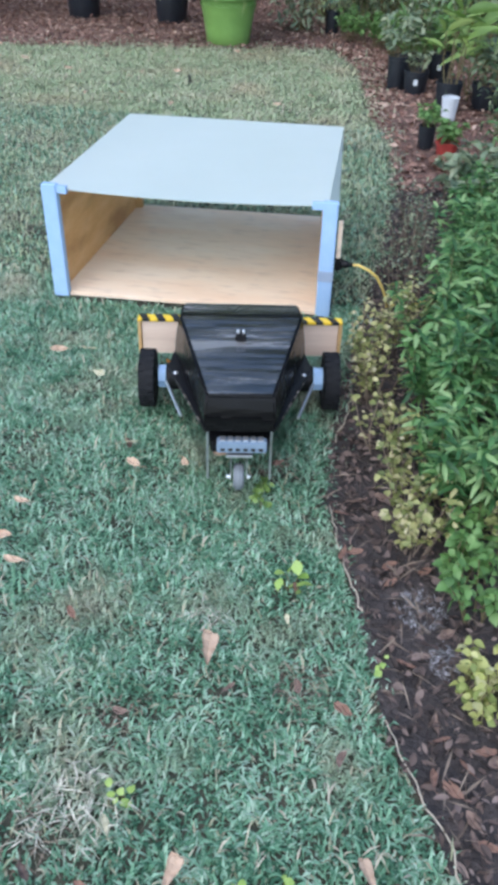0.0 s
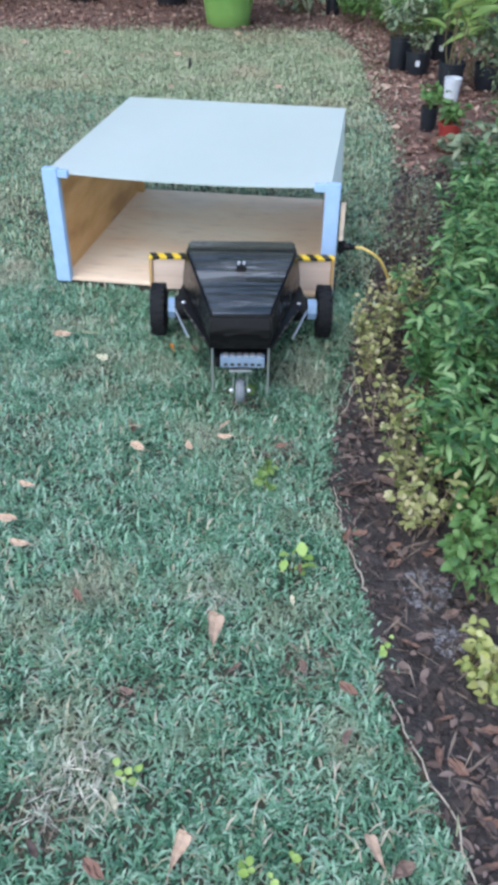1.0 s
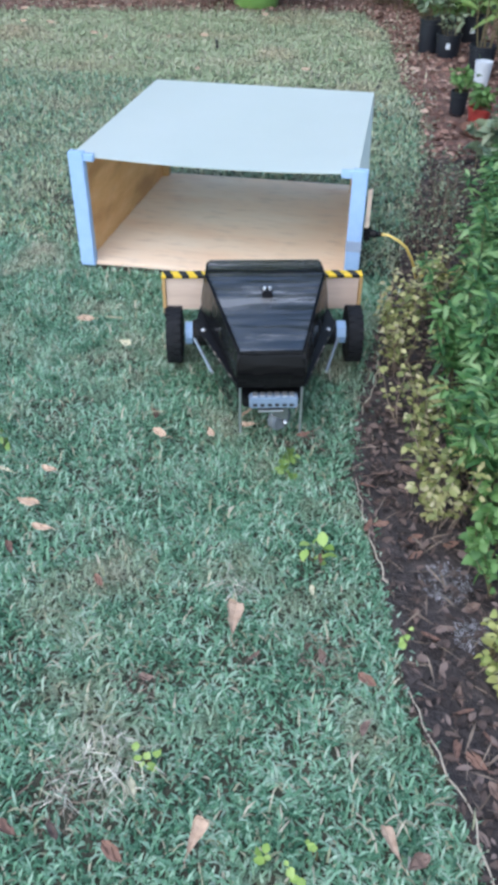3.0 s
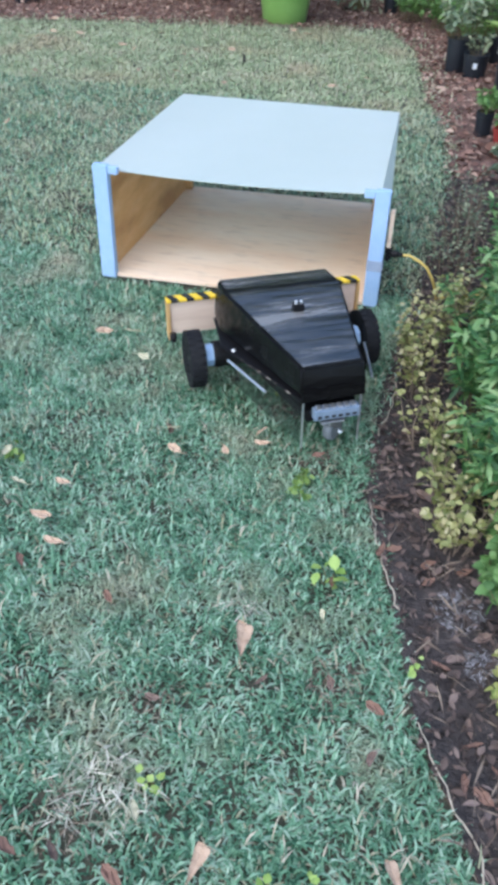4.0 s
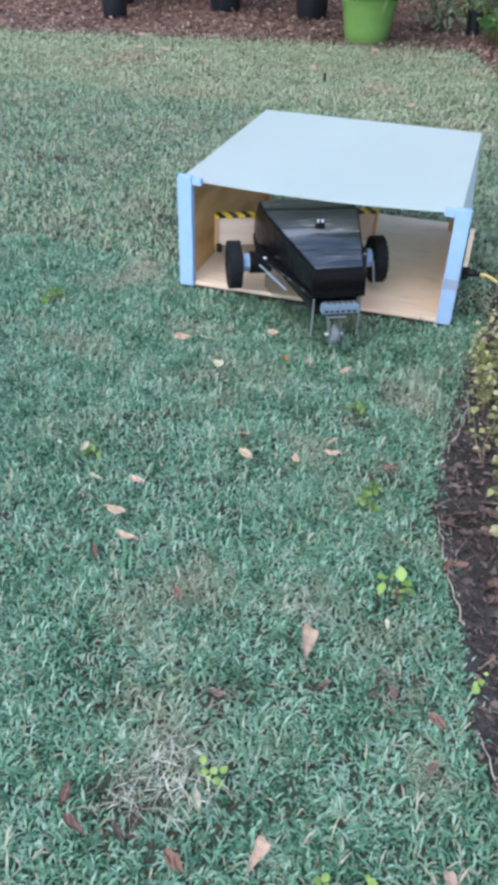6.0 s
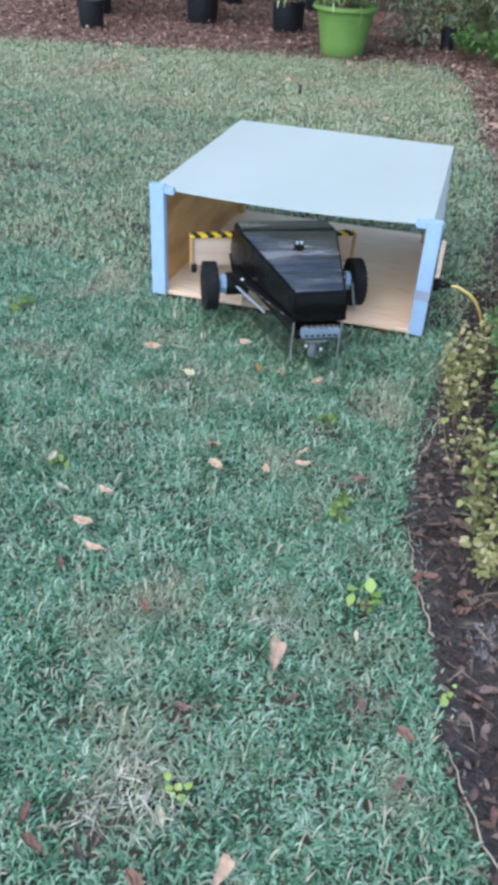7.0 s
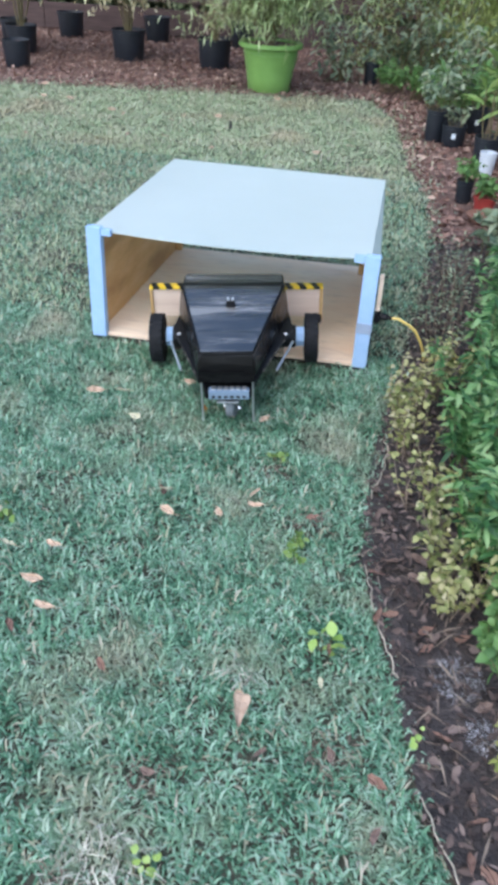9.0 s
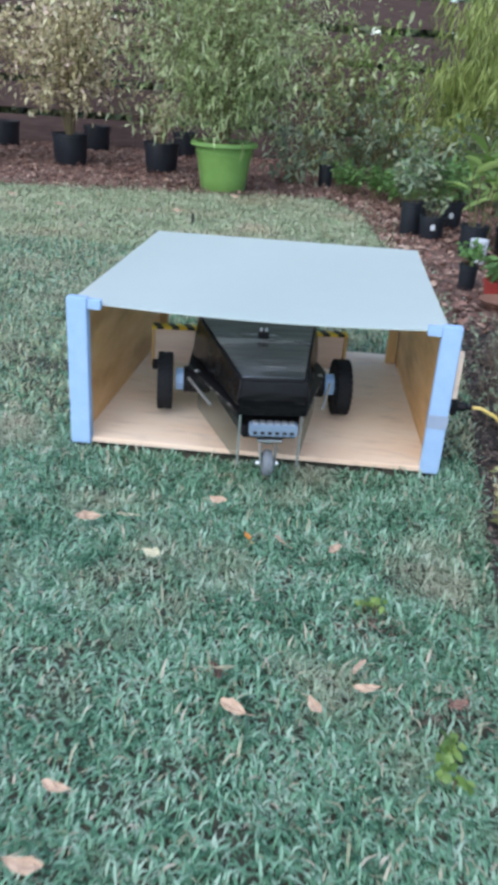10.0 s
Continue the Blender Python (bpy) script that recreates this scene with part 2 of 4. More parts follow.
def lathe(profile, segments=28, axis="Z", bm=None):
    """A turned form from (radius, height) pairs."""
    bm = bm or bmesh.new()
    rings = []
    for r, h in profile:
        ring = []
        for i in range(segments):
            a = 2 * math.pi * i / segments
            c, s = r * math.cos(a), r * math.sin(a)
            ring.append(bm.verts.new((h, c, s) if axis == "X" else (c, s, h)))
        rings.append(ring)
    for p, q in zip(rings, rings[1:]):
        for i in range(segments):
            j = (i + 1) % segments
            bm.faces.new((p[i], p[j], q[j], q[i]))
    for ring, (r, h) in ((rings[0], profile[0]), (rings[-1], profile[-1])):
        if r > 1e-5:
            bm.faces.new(ring)
    bmesh.ops.remove_doubles(bm, verts=bm.verts[:], dist=1e-6)
    bmesh.ops.recalc_face_normals(bm, faces=bm.faces[:])
    return bm


def tube(points, radius, segments=6, bm=None, taper=1.0):
    bm = bm or bmesh.new()
    pts = [Vector(p) for p in points]
    rings = []
    for i, p in enumerate(pts):
        d = (pts[min(i + 1, len(pts) - 1)] - pts[max(i - 1, 0)]).normalized()
        side = d.cross(Vector((0.3, 0.2, 1))).normalized()
        up = side.cross(d)
        r = radius * (1 - (1 - taper) * i / max(1, len(pts) - 1))
        rings.append([bm.verts.new(p + r * (math.cos(a) * side + math.sin(a) * up)) for a in (2 * math.pi * k / segments for k in range(segments))])
    for p, q in zip(rings, rings[1:]):
        for i in range(segments):
            bm.faces.new((p[i], p[(i + 1) % segments], q[(i + 1) % segments], q[i]))
    bm.faces.new(rings[0]), bm.faces.new(rings[-1][::-1])
    return bm


def array_mesh(name, verts, faces, mat, parent=None):
    """A mesh object straight from arrays of points and of triangles."""
    me = bpy.data.meshes.new(name)
    me.vertices.add(len(verts))
    me.vertices.foreach_set("co", np.ascontiguousarray(verts, dtype=np.float32).ravel())
    k = faces.shape[1]
    me.loops.add(faces.size)
    me.loops.foreach_set("vertex_index", np.ascontiguousarray(faces, dtype=np.int32).ravel())
    me.polygons.add(len(faces))
    me.polygons.foreach_set("loop_start", np.arange(0, faces.size, k, dtype=np.int32))
    me.update(calc_edges=True)
    me.materials.append(mat)
    ob = new(name, me)
    if parent is not None:
        ob.parent = parent
    return ob


def unit(v):
    return v / np.maximum(np.linalg.norm(v, axis=-1, keepdims=True), 1e-9)


def leaves(base, way, length, width, rng, fold=0.25, droop=0.25, fine=False):
    """Folded leaves: base points, directions, lengths and widths; gives points and triangles."""
    n = len(base)
    way = unit(way)
    side = unit(np.cross(way, unit(np.array([0, 0, 1.0]) + 0.5 * rng.normal(size=(n, 3)))))
    up = np.cross(side, way)
    length, width = np.broadcast_to(length, n)[:, None], np.broadcast_to(width, n)[:, None]
    down = droop * length * np.array([0, 0, 1.0])

    def row(u, w):
        mid = base + u * length * way - u * u * down
        return [mid + 0.5 * w * width * side + fold * w * width * up, mid, mid - 0.5 * w * width * side + fold * w * width * up]

    tip = base + length * way - down
    at_rows = [row(0.22, 0.72), row(0.5, 1.0), row(0.78, 0.62)] if fine else [row(0.5, 1.0)]
    k = len(at_rows)
    verts = np.stack([base, *(v for some in at_rows for v in some), tip], 1).reshape(-1, 3)
    at = (3 * k + 2) * np.arange(n)[:, None]
    faces = [at + [0, 2, 1], at + [0, 3, 2]]
    for q in range(k - 1):
        a = 1 + 3 * q
        for b in (a, a + 1):
            faces += [at + [b, b + 1, b + 4], at + [b, b + 4, b + 3]]
    a = 1 + 3 * (k - 1)
    faces += [at + [a, a + 1, a + 3], at + [a + 1, a + 2, a + 3]]
    return verts, np.concatenate(faces)


def joined(some):
    vs, fs, k = [], [], 0
    for v, f in some:
        vs.append(v), fs.append(f + k)
        k += len(v)
    return np.concatenate(vs), np.concatenate(fs)


def inside(poly, xy):
    """Which of the points lie in the plan polygon."""
    p = np.array(poly)
    q = np.roll(p, -1, 0)
    x, y = xy[:, :1], xy[:, 1:]
    cross = (p[:, 1] > y) != (q[:, 1] > y)
    at = p[:, 0] + (y - p[:, 1]) / np.where(np.abs(q[:, 1] - p[:, 1]) < 1e-9, 1e-9, q[:, 1] - p[:, 1]) * (q[:, 0] - p[:, 0])
    return (cross & (x < at)).sum(1) % 2 == 1


# ---- ground ----
GROUND = -0.03
LAWN = [(-14, -6), (0.62, -6), (0.52, 0.4), (0.377, 0.86), (0.31, 1.02), (0.218, 1.19), (0.127, 1.53), (0.05, 1.78), (-0.01, 1.98), (-0.03, 2.35), (-0.035, 2.62),
        (0.0, 3.24), (0.056, 4.11), (0.08, 5.04), (-0.03, 6.17), (-0.2, 6.8), (-0.45, 8.6), (-0.8, 9.5), (-1.5, 9.3), (-2.6, 9.1), (-4.2, 8.7), (-7, 8.0), (-14, 6.5)]
BED = [(0.62, -6), (9, -6), (9, 15.5), (-14, 15.5), (-14, 6.5), (-7, 8.0), (-4.2, 8.7), (-2.6, 9.1), (-1.5, 9.3), (-0.8, 9.5), (-0.45, 8.6), (-0.2, 6.8), (-0.03, 6.17),
       (0.08, 5.04), (0.056, 4.11), (0.0, 3.24), (-0.035, 2.62), (-0.03, 2.35), (-0.01, 1.98), (0.05, 1.78), (0.127, 1.53), (0.218, 1.19), (0.31, 1.02), (0.377, 0.86), (0.52, 0.4)]
SHELTER = [(-1.41, 3.155), (-0.13, 3.225), (-0.22, 4.41), (-1.41, 4.42)]


def build_ground():
    bm = bmesh.new()
    bmesh.ops.create_grid(bm, x_segments=2, y_segments=2, size=150)
    ob = part("ground", bm, M_SOIL)
    ob.location = (0, 0, GROUND)
    tagged(ob, "dark soil under a short green lawn", "ground", kind="structure")
    bm = bmesh.new()
    face = bm.faces.new([bm.verts.new((x, y, GROUND + 0.006)) for x, y in BED])
    bmesh.ops.triangulate(bm, faces=[face])
    bmesh.ops.recalc_face_normals(bm, faces=bm.faces[:])
    tagged(part("mulch_bed", bm, M_MULCH), "reddish brown mulch and soil garden bed", "garden bed", kind="structure")
    bm = bmesh.new()
    face = bm.faces.new([bm.verts.new((x, y, GROUND + 0.010)) for x, y in [(0.62, -6), (9, -6), (9, 5.3), (3, 5.5), (1.2, 5.2)] + [p for p in BED if p[0] < 0.6 and 0.3 < p[1] < 5.5]])
    bmesh.ops.triangulate(bm, faces=[face])
    bmesh.ops.recalc_face_normals(bm, faces=bm.faces[:])
    tagged(part("soil_bed", bm, M_HUMUS), "dark moist garden soil beside the lawn", "garden bed", kind="structure")


BARE = [(-0.203, 2.095, 0.055), (0.0, 1.262, 0.035), (-0.398, 1.11, 0.05), (-0.163, 1.228, 0.035), (-0.50, 0.785, 0.075), (-0.364, 2.364, 0.05), (-0.30, 2.58, 0.05), (-1.75, 3.9, 0.10),
        (-1.95, 5.6, 0.10), (-0.75, 1.12, 0.04), (-1.3, 1.5, 0.05), (-0.62, 1.75, 0.035), (-1.1, 2.1, 0.05), (-0.9, 5.4, 0.10), (-2.9, 4.6, 0.12), (-0.35, 5.9, 0.10)]


def grass(name, x0, x1, y0, y1, per_m2, length, width, seed, mat=None, label="short blue-green lawn grass in uneven tufts"):
    rng = np.random.default_rng(seed)
    n = int((x1 - x0) * (y1 - y0) * per_m2)
    xy = np.stack([rng.uniform(x0, x1, n), rng.uniform(y0, y1, n)], 1)
    wob = xy + (0.006 + 0.011 * xy[:, 1:] + 0.035 * np.maximum(0, xy[:, 1:] - 5.5)) * rng.normal(size=xy.shape)
    xy = xy[inside(LAWN, wob) & ~inside(SHELTER, xy)]
    clump = np.sin(xy[:, 0] * 9.1 + 2 * np.sin(xy[:, 1] * 5.3)) * np.sin(xy[:, 1] * 7.7 + 2 * np.sin(xy[:, 0] * 4.1))
    xy = xy[rng.uniform(size=len(xy)) < 0.76 + 0.22 * clump + 0.30 * np.sin(41 * xy[:, 0] + 3 * np.sin(29 * xy[:, 1])) * np.sin(37 * xy[:, 1] + 3 * np.sin(31 * xy[:, 0]))]
    for bx, by, br in BARE:
        near = ((xy[:, 0] - bx) / (1.6 * br)) ** 2 + ((xy[:, 1] - by) / br) ** 2
        xy = xy[rng.uniform(size=len(xy)) > 0.85 * np.exp(-near)]
    n = len(xy)
    gx, gy = xy[:, 0], xy[:, 1]
    swirl = np.sin(11.0 * gx + 3.1 * np.sin(8.3 * gy)) + np.sin(13.7 * gy + 2.7 * np.sin(9.9 * gx) + 1.3) + np.sin(23.0 * (gx + gy) + 2.0 * np.sin(17.0 * (gx - gy)))
    tuft_size = 1.0 + 0.22 * np.sin(15.0 * gx + 2.0 * np.sin(12.0 * gy)) * np.sin(14.0 * gy + 2.4 * np.sin(10.0 * gx)) + 0.12 * np.sin(37 * gx + 31 * gy)
    a = 2.1 * swirl + rng.uniform(-3.1, 3.1, n)
    lean = rng.uniform(0.65, 1.9, n)
    flat = np.stack([np.cos(a), np.sin(a), np.zeros(n)], 1)
    up = np.array([0, 0, 1.0])
    size = length * (tuft_size * rng.uniform(0.5, 1.5, n) ** 1.2)[:, None]
    w = (width * rng.uniform(0.7, 1.3, n))[:, None]
    base = np.concatenate([xy, np.full((n, 1), GROUND)], 1)
    side = np.stack([-np.sin(a), np.cos(a), np.zeros(n)], 1) * w / 2
    s, c = np.sin(lean)[:, None], np.cos(lean)[:, None]
    mid = base + size * 0.55 * (0.6 * s * flat + (0.35 + 0.75 * c) * up)
    tip = mid + size * 0.5 * (s * flat + (c - 0.45) * up)
    verts = np.stack([base - side * 0.7, base + side * 0.7, mid + side, mid - side, tip], 1).reshape(-1, 3)
    at = 5 * np.arange(n)[:, None]
    faces = np.concatenate([at + [0, 1, 2], at + [0, 2, 3], at + [3, 2, 4]])
    ob = array_mesh(name, verts, faces, mat or M_GRASS)
    return tagged(ob, label, "grass", kind="stuff")


def flakes(name, poly, area, n, size, mat, label, seed, lift=0.012, slim=(0.2, 0.6)):
    """Loose chips or litter lying on a bed."""
    rng = np.random.default_rng(seed)
    x0, x1, y0, y1 = area
    xy = np.stack([rng.uniform(x0, x1, n), rng.uniform(y0, y1, n)], 1)
    xy = xy[inside(poly, xy)]
    n = len(xy)
    base = np.concatenate([xy, GROUND + 0.012 + lift * rng.uniform(0, 1, (n, 1))], 1)
    a = rng.uniform(0, 2 * np.pi, n)
    way = np.stack([np.cos(a), np.sin(a), 0.35 * rng.normal(size=n)], 1)
    ln = size * rng.uniform(0.4, 1.6, n)
    v, f = leaves(base, way, ln, ln * rng.uniform(*slim, n), rng, 0.25, 0.1, mat is M_DARKCHIP)
    return tagged(array_mesh(name, v, f, mat), label, "mulch", kind="stuff")


# ---- shelter ----
def build_shelter():
    base = empty("plywood_shelter", pose(0, 0, 0), "low plywood tunnel box with pale blue roof sheet, standing on lawn", "robot shelter")
    fl, fr, bl, br = (Vector((-1.404, 3.187)), Vector((-0.137, 3.257)), Vector((-1.402, 4.405)), Vector((-0.228, 4.385)))
    z0 = GROUND + 0.012
    part("floor_panel", prism([(-1.372, 3.192), (-0.172, 3.252), (-0.262, 4.435), (-1.372, 4.372)], z0, z0 + 0.018, 0.002), M_PLY, base, "pale plywood floor with dark scuffs")

    def wall(a, b, inward, mat, name, t0, t1, zt, label):
        d = (b - a).normalized()
        s = Vector((-d.y, d.x)) * inward
        return part(name, prism([tuple(a + s * t0), tuple(b + s * t0), tuple(b + s * t1), tuple(a + s * t1)], z0, zt, 0.0015), mat, base, label)

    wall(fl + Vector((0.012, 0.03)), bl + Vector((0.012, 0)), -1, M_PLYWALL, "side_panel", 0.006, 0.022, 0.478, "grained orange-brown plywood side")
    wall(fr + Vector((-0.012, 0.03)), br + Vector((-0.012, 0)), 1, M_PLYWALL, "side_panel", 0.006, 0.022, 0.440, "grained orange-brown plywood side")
    wall(fl + Vector((0.012, 0.03)), bl + Vector((0.012, 0)), -1, M_SHEET, "cladding", 0.0, 0.0055, 0.480, "pale blue outer sheet")
    wall(fr + Vector((-0.012, 0.03)), br + Vector((-0.012, 0)), 1, M_SHEET, "cladding", 0.0, 0.0055, 0.424, "pale blue outer sheet")
    # roof, hanging a little at its front edge
    nx, ny, th = 24, 12, 0.005
    corner = [Vector((-1.392, 3.196, 0.482)), Vector((-0.182, 3.256, 0.484)), Vector((-1.402, 4.405, 0.490)), Vector((-0.228, 4.385, 0.505))]
    bm = bmesh.new()
    top = []
    for j in range(ny + 1):
        v = j / ny
        row = []
        for i in range(nx + 1):
            u = i / nx
            p = (corner[0] * (1 - u) + corner[1] * u) * (1 - v) + (corner[2] * (1 - u) + corner[3] * u) * v
            p.z -= 0.019 * math.sin(math.pi * u) ** 0.9 * (1 - v) ** 1.5 + 0.004 * math.sin(math.pi * u) * math.sin(math.pi * v)
            row.append(p)
        top.append(row)
    upper = [[bm.verts.new(p) for p in row] for row in top]
    lower = [[bm.verts.new(p - Vector((0, 0, th))) for p in row] for row in top]
    for j in range(ny):
        for i in range(nx):
            bm.faces.new((upper[j][i], upper[j][i + 1], upper[j + 1][i + 1], upper[j + 1][i]))
            bm.faces.new((lower[j][i], lower[j + 1][i], lower[j + 1][i + 1], lower[j][i + 1]))
    rim_u = upper[0] + [r[-1] for r in upper[1:]] + upper[-1][-2::-1] + [r[0] for r in upper[-2:0:-1]]
    rim_l = lower[0] + [r[-1] for r in lower[1:]] + lower[-1][-2::-1] + [r[0] for r in lower[-2:0:-1]]
    for i in range(len(rim_u)):
        j = (i + 1) % len(rim_u)
        bm.faces.new((rim_u[j], rim_u[i], rim_l[i], rim_l[j]))
    bmesh.ops.recalc_face_normals(bm, faces=bm.faces[:])
    smooth(part("roof_sheet", bm, M_SHEET, base, "pale blue-white sagging roof sheet"), 30)
    bm = bmesh.new()
    fold = [bm.verts.new(v) for v in ((-0.1815, 3.262, 0.4835), (-0.2275, 4.383, 0.5045), (-0.2265, 4.385, 0.470), (-0.140, 3.275, 0.425))]
    lift = [bm.verts.new(v.co + Vector((-0.002, 0, -0.004))) for v in fold]
    bm.faces.new(fold), bm.faces.new(lift[::-1])
    for i in range(4):
        bm.faces.new((fold[i], fold[(i + 1) % 4], lift[(i + 1) % 4], lift[i]))
    bmesh.ops.recalc_face_normals(bm, faces=bm.faces[:])
    part("roof_flap", bm, M_SHEET, base, "folded edge of the roof sheet")
    # taped front posts, tabs and bands
    for x0, x1, y, tab in ((-1.404, -1.336, 3.187, 1), (-0.204, -0.141, 3.254, -1)):
        post = part("front_post", box(x0, x1, y - 0.012, y + 0.024, z0, 0.497, 0.003), M_TAPEBLUE, base, "post wrapped in light blue masking tape")
        a, b = (x1 + 0.001, x1 + 0.045) if tab > 0 else (x0 - 0.045, x0 - 0.001)
        part("tape_tab", box(a, b, y - 0.010, y + 0.012, 0.462, 0.494, 0.002), M_TAPEBLUE, post)
        if tab < 0:
            part("tape_band", box(x0 - 0.002, x1 + 0.002, y - 0.015, y + 0.026, 0.150, 0.198, 0.002), M_TAPEGREY, post, "band of grey tape")
    for x, y in ((-1.355, 4.33), (-0.285, 4.32)):
        part("rear_post", box(x - 0.02, x + 0.022, y - 0.02, y + 0.022, z0 + 0.0185, 0.475, 0.003), M_PINE, base, "bare pine corner post")
    part("side_board", box(-0.1365, -0.118, 3.282, 3.31, 0.245, 0.405, 0.002), M_PLY, base, "unpainted pale plywood backing board")
    sock = part("socket", box(-0.138, -0.112, 3.275, 3.325, 0.188, 0.240, 0.006), M_BLACK, base, "black socket with plug")
    part("plug", lathe([(0.016, -0.085), (0.016, -0.06), (0.010, -0.05), (0.010, -0.035)], 14, "X"), M_BLACK, sock).matrix_basis = pose(-0.027, 3.30, 0.215)
    return base


def build_cable():
    pts = [(-0.067, 3.30, 0.215), (-0.035, 3.30, 0.216), (0.015, 3.302, 0.193), (0.048, 3.308, 0.165), (0.075, 3.32, 0.115), (0.095, 3.34, 0.06), (0.105, 3.37, 0.0), (0.13, 3.42, -0.015), (0.3, 3.5, -0.015)]
    cu = []
    for a, b in zip(pts, pts[1:]):
        cu += [tuple(np.array(a) * (1 - s) + np.array(b) * s) for s in (0, 0.5)]
    ob = smooth(part("power_cable", tube(cu + [pts[-1]], 0.0062, 8), M_CABLE))
    tagged(ob, "yellow power cable running from the shelter into the bed", "cable")


# ---- robot ----
def build_robot():
    robot = empty("robot_mower", pose(0, 0, 0), "homemade robot with black tape-wrapped hull and hazard-striped plywood front", "robot")
    # front box
    part("front_panel", box(-0.376, 0.376, 0.226, 0.236, 0.095, 0.229, 0.001), M_PLYPALE, robot, "bare pinkish plywood panel")
    rim = part("top_rim", box(-0.39, 0.39, 0.216, 0.262, 0.232, 0.242, 0.0015), M_YELLOW, robot, "rim under yellow and black hazard tape")
    for k in range(13):
        x = -0.372 + k * 0.060
        bm = bmesh.new()
        prism([(x, 0.2155), (x + 0.028, 0.2155), (x + 0.010, 0.2615), (x - 0.018, 0.2615)], 0.2421, 0.2435, 0, bm)
        box(x, x + 0.028, 0.2142, 0.2158, 0.2332, 0.2434, 0, bm)
        part("stripe", bm, M_STRIPE, rim)
    for s in (-1, 1):
        a, b = sorted((s * 0.378, s * 0.39))
        part("side_rim", box(a, b, 0.216, 0.262, 0.075, 0.2315, 0.0015), M_PINE, robot, "tape-edged side of the front box")
        part("bumper_foot", lathe([(0.0, -0.012), (0.018, -0.012), (0.021, -0.006), (0.021, 0.006), (0.018, 0.012), (0.0, 0.012)], 16, "X"), M_BLACK, robot,
             "small black roller").matrix_basis = pose(s * 0.374, 0.213, 0.088)
    part("cross_bar", box(-0.19, 0.19, 0.150, 0.225, 0.12, 0.15, 0.003), M_BLACK, robot)
    # hull, wrapped in tape, its underside rising to the tail
    lower = [(-0.224, 0.135), (0.224, 0.135), (0.234, 0.005), (0.105, -0.556), (-0.105, -0.556), (-0.234, 0.005)]
    upper = [(-0.209, 0.132), (0.209, 0.132), (0.214, 0.0), (0.100, -0.533), (-0.100, -0.533), (-0.214, 0.0)]
    bm = bmesh.new()
    rows = []
    for f, lift in ((0.0, 0.0), (0.34, 0.004), (0.70, 0.003), (1.0, 0.0)):
        row = []
        for (x0, y0), (x1, y1), za, zb in zip(lower, upper, (0.205, 0.205, 0.207, 0.252, 0.252, 0.207), (0.348, 0.348, 0.358, 0.341, 0.341, 0.358)):
            row.append(bm.verts.new((x0 + (x1 - x0) * f + math.copysign(lift, x0), y0 + (y1 - y0) * f + (lift if y0 > 0.1 else -lift), za + (zb - za) * f)))
        rows.append(row)
    b = rows[-1]
    bm.faces.new(rows[0][::-1])
    bm.faces.new((b[0], b[1], b[2], b[5])), bm.faces.new((b[5], b[2], b[3], b[4]))
    for p, q in zip(rows, rows[1:]):
        for i in range(6):
            bm.faces.new((p[i], p[(i + 1) % 6], q[(i + 1) % 6], q[i]))
    bmesh.ops.recalc_face_normals(bm, faces=bm.faces[:])
    bmesh.ops.bevel(bm, geom=bm.edges[:], offset=0.007, segments=2, affect="EDGES")
    hull = smooth(part("hull", bm, M_BLACKTAPE, robot, "angular cover wrapped in shiny black tape"), 40)
    # loose, lifted tape ends along the tail
    r_t = random.Random(12)
    for k in range(5):
        x = -0.080 + 0.040 * k
        w, drop = r_t.uniform(0.020, 0.030), r_t.uniform(0.010, 0.022)
        bm = prism([(x - w, -0.564), (x + w, -0.563), (x + w * 0.8, -0.559), (x - w, -0.559)], [0.250 - drop, 0.250 - 0.6 * drop, 0.250 - 0.6 * drop, 0.250 - drop], 0.268 + r_t.uniform(0, 0.02))
        part("tape_end", bm, M_BLACKTAPE, hull, "loose end of black tape")
    # overlapping tape strips on the cover, sky sheen painted into their colour
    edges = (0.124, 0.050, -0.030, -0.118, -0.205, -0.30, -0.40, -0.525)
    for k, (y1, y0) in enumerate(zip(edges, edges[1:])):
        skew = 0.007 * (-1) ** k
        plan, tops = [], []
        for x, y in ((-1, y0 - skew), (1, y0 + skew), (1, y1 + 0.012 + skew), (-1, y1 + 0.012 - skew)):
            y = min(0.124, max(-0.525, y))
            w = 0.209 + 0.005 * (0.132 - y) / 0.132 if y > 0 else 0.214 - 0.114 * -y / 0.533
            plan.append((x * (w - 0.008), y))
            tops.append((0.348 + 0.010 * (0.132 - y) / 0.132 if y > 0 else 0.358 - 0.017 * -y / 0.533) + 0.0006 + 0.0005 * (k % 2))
        part("tape_strip", prism(plan, [z - 0.003 for z in tops], tops), M_TAPETOP, hull, "strip of black tape with painted-in sky sheen")
    tray = [(-0.228, 0.135), (0.228, 0.135), (0.252, -0.09), (0.108, -0.556), (-0.108, -0.556), (-0.252, -0.09)]
    part("base_board", prism(tray, (0.184, 0.184, 0.190, 0.230, 0.230, 0.190), (0.196, 0.196, 0.202, 0.242, 0.242, 0.202), 0.003), M_BLACK, robot, "black board under the cover")
    knob = part("beacon", box(-0.018, 0.018, -0.196, -0.158, 0.347, 0.376, 0.004), M_BLACK, robot, "small black sensor block")
    for s in (-1, 1):
        part("stud", lathe([(0.006, 0.374), (0.006, 0.384), (0.004, 0.388), (0.0, 0.389)], 10), M_ALU, knob).matrix_basis = pose(s * 0.009, -0.18, 0)
